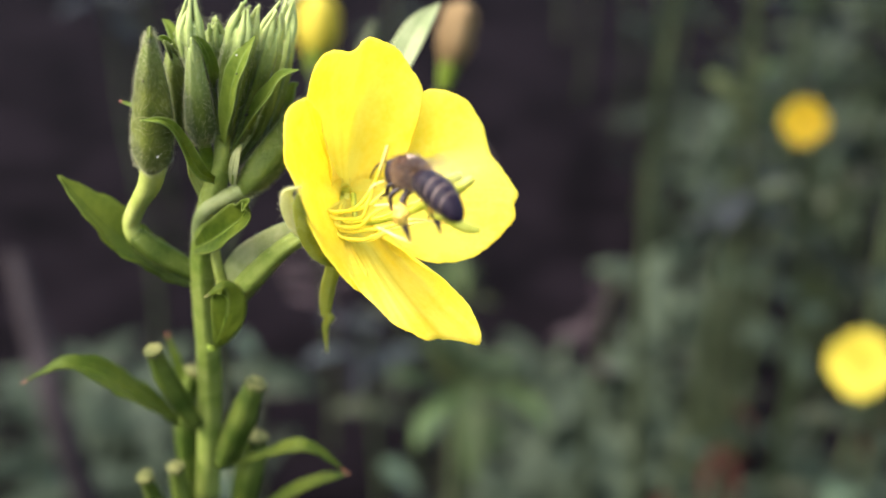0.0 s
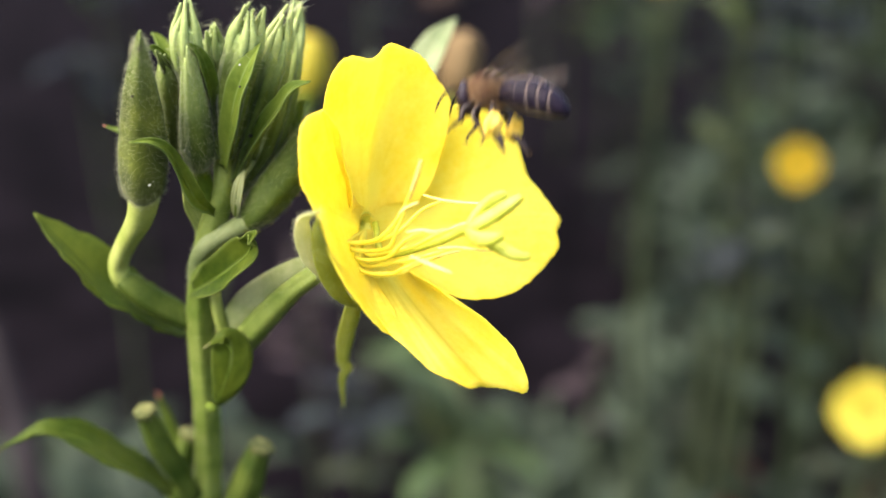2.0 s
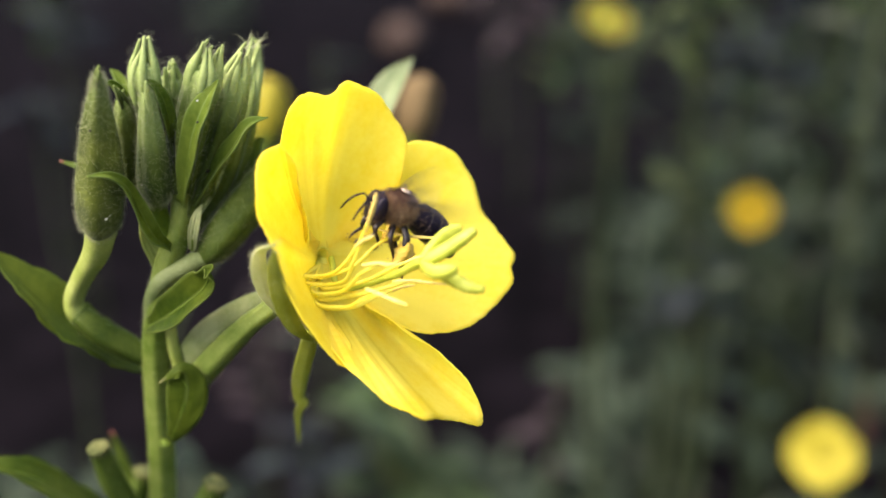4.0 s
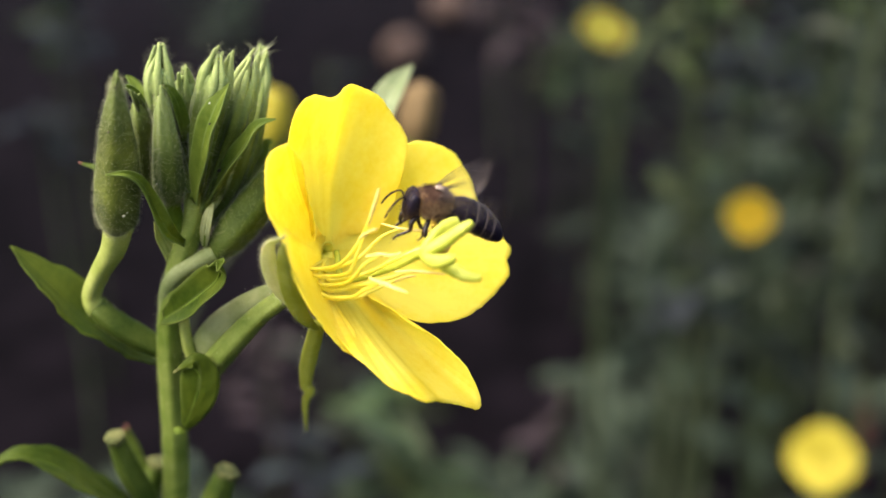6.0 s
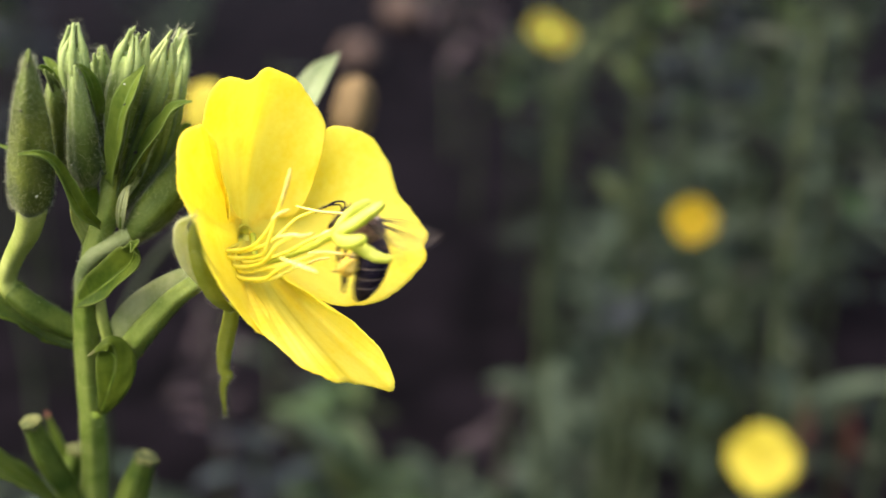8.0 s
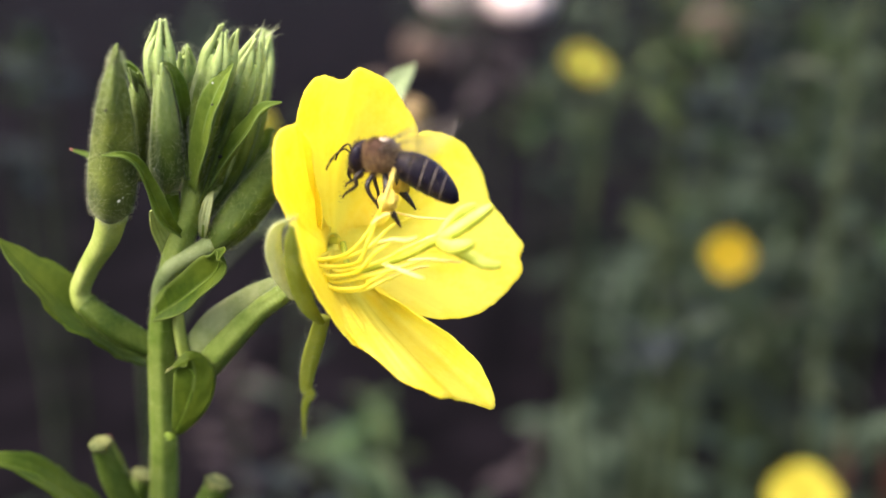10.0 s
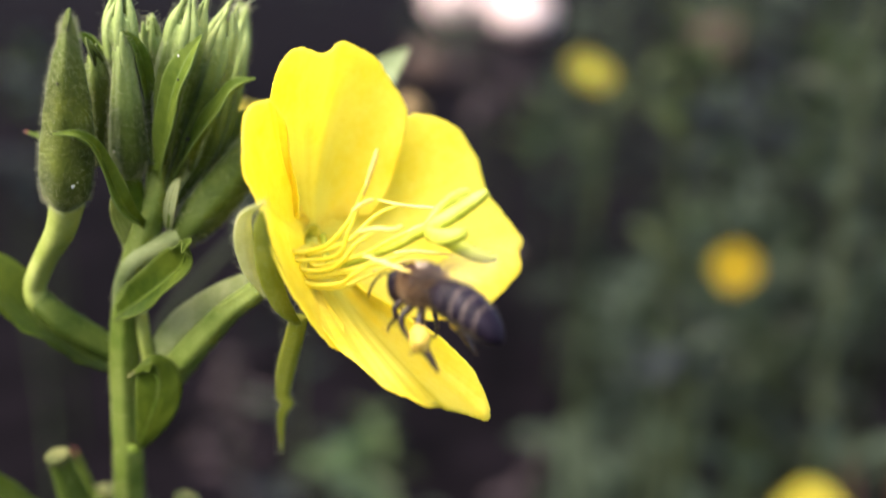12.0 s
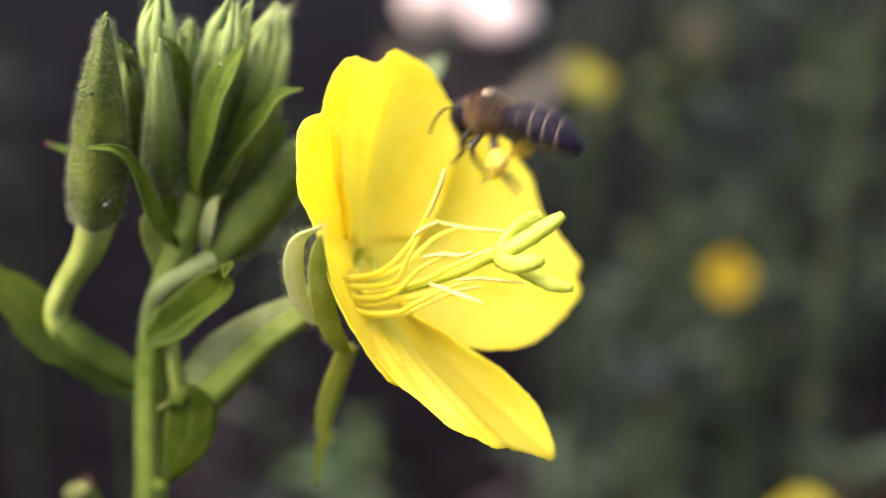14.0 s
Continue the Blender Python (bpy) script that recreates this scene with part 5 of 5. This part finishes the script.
def motions():
    """All that moves: the bee's flight, its wing beat and its swinging legs."""
    flight = [
    (0.0, pose(-0.0023, -0.0180, 0.7602, 5.9, 0.7, 130.8)),
    (0.1, pose(-0.0023, -0.0171, 0.7612, -4.7, 6.6, 139.9)),
    (0.3, pose(-0.0033, -0.0165, 0.7606, -10.1, -5.8, 146.9)),
    (0.5, pose(-0.0046, -0.0160, 0.7601, -16.6, 4.1, 146.5)),
    (0.7, pose(-0.0056, -0.0191, 0.7572, -51.9, 2.0, 150.1)),
    (0.9, pose(-0.0064, -0.0209, 0.7573, -72.5, -3.6, 159.2)),
    (1.0, pose(-0.0052, -0.0219, 0.7571, -85.4, 0.4, 165.8)),
    (1.1, pose(-0.0041, -0.0217, 0.7567, -77.7, 1.4, 167.3)),
    (1.3, pose(-0.0045, -0.0199, 0.7585, -7.5, -33.6, 123.5)),
    (1.5, pose(-0.0076, -0.0123, 0.7638, 13.8, 0.7, 127.7)),
    (1.7, pose(0.0005, -0.0067, 0.7589, 19.3, 10.0, 134.2)),
    (1.8, pose(0.0050, 0.0004, 0.7694, 23.2, 15.0, 145.9)),
    (1.9, pose(0.0047, 0.0002, 0.7690, 27.5, 18.0, 145.9)),
    (2.0, pose(0.0025, -0.0013, 0.7657, 27.0, 8.6, 157.4)),
    (2.1, pose(0.0021, -0.0035, 0.7624, 23.1, 13.0, 153.8)),
    (2.2, pose(0.0027, -0.0045, 0.7615, 23.7, 17.9, 161.8)),
    (2.3, pose(0.0019, -0.0060, 0.7597, 19.8, 13.0, 173.6)),
    (2.5, pose(0.0008, -0.0073, 0.7571, 18.1, 0.1, 154.4)),
    (2.7, pose(-0.0006, -0.0059, 0.7587, 6.7, 9.9, 176.4)),
    (2.9, pose(-0.0024, -0.0068, 0.7556, 41.5, -13.2, 125.8)),
    (3.0, pose(-0.0009, -0.0057, 0.7574, 4.9, -4.9, 166.8)),
    (3.1, pose(-0.0021, -0.0062, 0.7563, -3.7, -42.9, -158.2)),
    (3.3, pose(-0.0033, -0.0059, 0.7566, -15.8, -39.7, -148.1)),
    (3.5, pose(-0.0022, -0.0057, 0.7566, -8.8, -30.2, -165.5)),
    (3.7, pose(-0.0032, -0.0056, 0.7567, -0.1, -21.8, -155.0)),
    (4.4, pose(-0.0017, -0.0047, 0.7579, -4.0, -29.6, -158.6)),
    (5.1, pose(0.0001, -0.0033, 0.7601, 4.1, 7.3, 138.9)),
    (5.8, pose(0.0009, -0.0022, 0.7616, 6.0, 5.2, 149.6)),
    (5.9, pose(0.0020, -0.0032, 0.7615, -7.6, 25.2, 173.7)),
    (6.0, pose(0.0015, -0.0061, 0.7575, -6.5, -16.3, -169.8)),
    (6.1, pose(0.0011, -0.0054, 0.7582, -2.2, -3.3, 174.4)),
    (6.2, pose(0.0044, -0.0045, 0.7615, 3.2, -1.3, 174.7)),
    (6.4, pose(-0.0020, -0.0025, 0.7663, 1.1, 7.5, 155.9)),
    (6.5, pose(0.0007, -0.0038, 0.7624, 12.0, -0.6, 141.8)),
    (6.7, pose(-0.0006, -0.0011, 0.7691, 1.0, 14.8, 133.6)),
    (6.8, pose(0.0082, 0.0004, 0.7726, 6.6, 5.8, 143.4)),
    (6.9, pose(0.0145, -0.0014, 0.7691, 8.1, 2.3, 148.2)),
    (7.0, pose(0.0169, -0.0058, 0.7601, 4.4, -4.4, 158.3)),
    (7.1, pose(0.0203, -0.0080, 0.7556, 3.1, -2.3, 167.1)),
    (7.2, pose(0.0187, -0.0101, 0.7512, 1.8, -0.9, 176.0)),
    (7.3, pose(0.0185, -0.0107, 0.7501, -0.0, 1.9, 173.5)),
    (7.5, pose(0.0139, -0.0081, 0.7557, -3.6, -2.0, -174.3)),
    (7.7, pose(0.0091, -0.0053, 0.7593, -5.5, 8.7, 173.1)),
    (7.9, pose(0.0059, -0.0039, 0.7597, -7.4, 12.3, -172.1)),
    (8.0, pose(0.0027, -0.0069, 0.7510, 13.5, -38.1, 154.3)),
    (8.1, pose(0.0009, -0.0069, 0.7513, 25.2, -37.8, 144.8)),
    (8.3, pose(0.0015, -0.0070, 0.7520, 31.5, -18.0, 140.9)),
    (8.5, pose(0.0004, -0.0059, 0.7548, 18.1, -13.2, 156.0)),
    (8.7, pose(-0.0006, -0.0056, 0.7560, 1.8, -25.6, 179.9)),
    (9.3, pose(-0.0032, -0.0061, 0.7585, -4.4, -18.1, 175.3)),
    (10.0, pose(-0.0058, -0.0056, 0.7610, -1.4, -9.1, 167.1)),
    (10.6, pose(-0.0077, -0.0034, 0.7647, 6.5, -0.5, 153.7)),
    (10.8, pose(-0.0074, -0.0028, 0.7655, 10.7, 0.3, 155.5)),
    (10.9, pose(-0.0026, -0.0062, 0.7697, 33.3, 2.0, 143.5)),
    (11.0, pose(0.0047, -0.0366, 0.7726, 4.0, -4.0, -140.0)),
    (11.1, pose(0.0082, -0.0227, 0.7655, -10.0, -1.6, -172.0)),
    (11.2, pose(0.0059, -0.0245, 0.7500, -27.7, -20.4, 178.1)),
    (11.3, pose(0.0056, -0.0250, 0.7462, -25.4, -14.8, 178.7)),
    (11.4, pose(0.0056, -0.0240, 0.7409, -7.2, 6.4, 141.2)),
    (11.5, pose(0.0065, -0.0223, 0.7446, 10.0, 9.7, 142.9)),
    (11.7, pose(0.0038, -0.0212, 0.7466, 7.7, 4.8, 140.1)),
    (11.8, pose(0.0033, -0.0205, 0.7492, -0.6, -0.8, 145.4)),
    (11.9, pose(0.0011, -0.0212, 0.7486, -5.0, -0.7, 150.1)),
    (12.0, pose(-0.0008, -0.0204, 0.7514, -3.6, -0.9, 134.5)),
    (12.1, pose(-0.0007, -0.0198, 0.7516, -7.9, -2.4, 134.6)),
    (12.2, pose(-0.0019, -0.0207, 0.7544, -4.5, 4.7, 126.8)),
    (12.3, pose(-0.0020, -0.0206, 0.7536, -1.2, -1.0, 126.3)),
    (12.5, pose(0.0020, -0.0204, 0.7516, -4.8, -15.9, 129.5)),
    (12.6, pose(-0.0001, -0.0205, 0.7543, -0.0, 3.7, 118.2)),
    (12.7, pose(-0.0024, -0.0209, 0.7564, 8.1, 7.3, 113.6)),
    (12.8, pose(-0.0018, -0.0173, 0.7588, 3.5, 1.1, 127.5)),
    (12.9, pose(-0.0028, -0.0151, 0.7603, -13.0, -1.1, 149.5)),
    (13.0, pose(-0.0064, -0.0142, 0.7604, -1.5, 7.3, 125.8)),
    (13.1, pose(-0.0066, -0.0126, 0.7624, -5.8, 8.0, 124.7)),
    (13.3, pose(-0.0063, -0.0189, 0.7575, -8.2, -41.3, 125.5)),
    (13.4, pose(-0.0058, -0.0193, 0.7574, -12.9, -44.8, 126.8)),
    (13.5, pose(-0.0056, -0.0193, 0.7584, -6.6, -53.6, 123.5)),
    (13.6, pose(-0.0051, -0.0186, 0.7573, -9.8, -42.6, 124.6)),
    (13.7, pose(-0.0066, -0.0163, 0.7596, -3.7, -38.2, 117.3)),
    (13.8, pose(-0.0026, -0.0084, 0.7622, -7.2, -15.5, 142.5)),
    (13.9, pose(-0.0020, -0.0070, 0.7623, -9.1, -17.3, 146.0)),
    (14.0, pose(-0.0002, -0.0046, 0.7650, -8.1, 1.3, 145.1)),
    ]
    walk(bee, flight)
    # the abdomen curls down at the waist while the bee works in the flower
    waist = Matrix.Translation((0.0006, 0, -0.0001))
    curls = ((0.0, 0), (0.5, 8), (1.0, -8), (1.5, 0), (2.2, 4), (2.5, 30), (3.0, 6), (3.5, 10), (6.0, 4), (6.5, 0), (7.7, 4), (8.0, 50), (8.5, 38), (8.7, 30), (10.0, 6), (10.8, 0), (13.2, 0), (13.5, 4), (14.0, 0))
    walk(ab, [(t, waist @ pose(0, 0, 0, 0, -c, 0) @ waist.inverted()) for t, c in curls])
    # spells of still wings: from, to, how far they are drawn back and how high they are held, in degrees
    rests = ((3.25, 3.8, (40, 40), 24), (8.35, 8.9, (30, 30), 34), (13.35, 13.65, (2, 66), 8))
    for (nm, s), (ob, sw) in WINGS.items():
        rows = []
        for k in range(0, 14 * FPS + 1):
            t = k / FPS
            drawn, held, amp, tilt = 14, 40, 42, -42
            for a, b, back, high in rests:
                if a <= t <= b:
                    drawn, held, amp, tilt = back[s > 0], high, 4, 0
            rows.append((t, Matrix.Translation(ob.location) @ pose(0, 0, 0, 0, tilt, 0) @ pose(0, 0, 0, 0, 0, s * (sw + drawn)) @ pose(0, 0, 0, s * (held + amp * math.sin(k * 2.2)))))
        walk(ob, rows)
    for (nm, s), ob in LEGS.items():
        rows = []
        for k in range(0, 29):
            a = 9 * math.sin(k * 1.7 + 2 * s + len(nm)) + (6 if nm == "hind_leg" else 0)
            rows.append((k * 0.5, Matrix.Translation(ob.location) @ pose(0, 0, 0, 0.5 * a * s, a, 0)))
        walk(ob, rows)


motions()
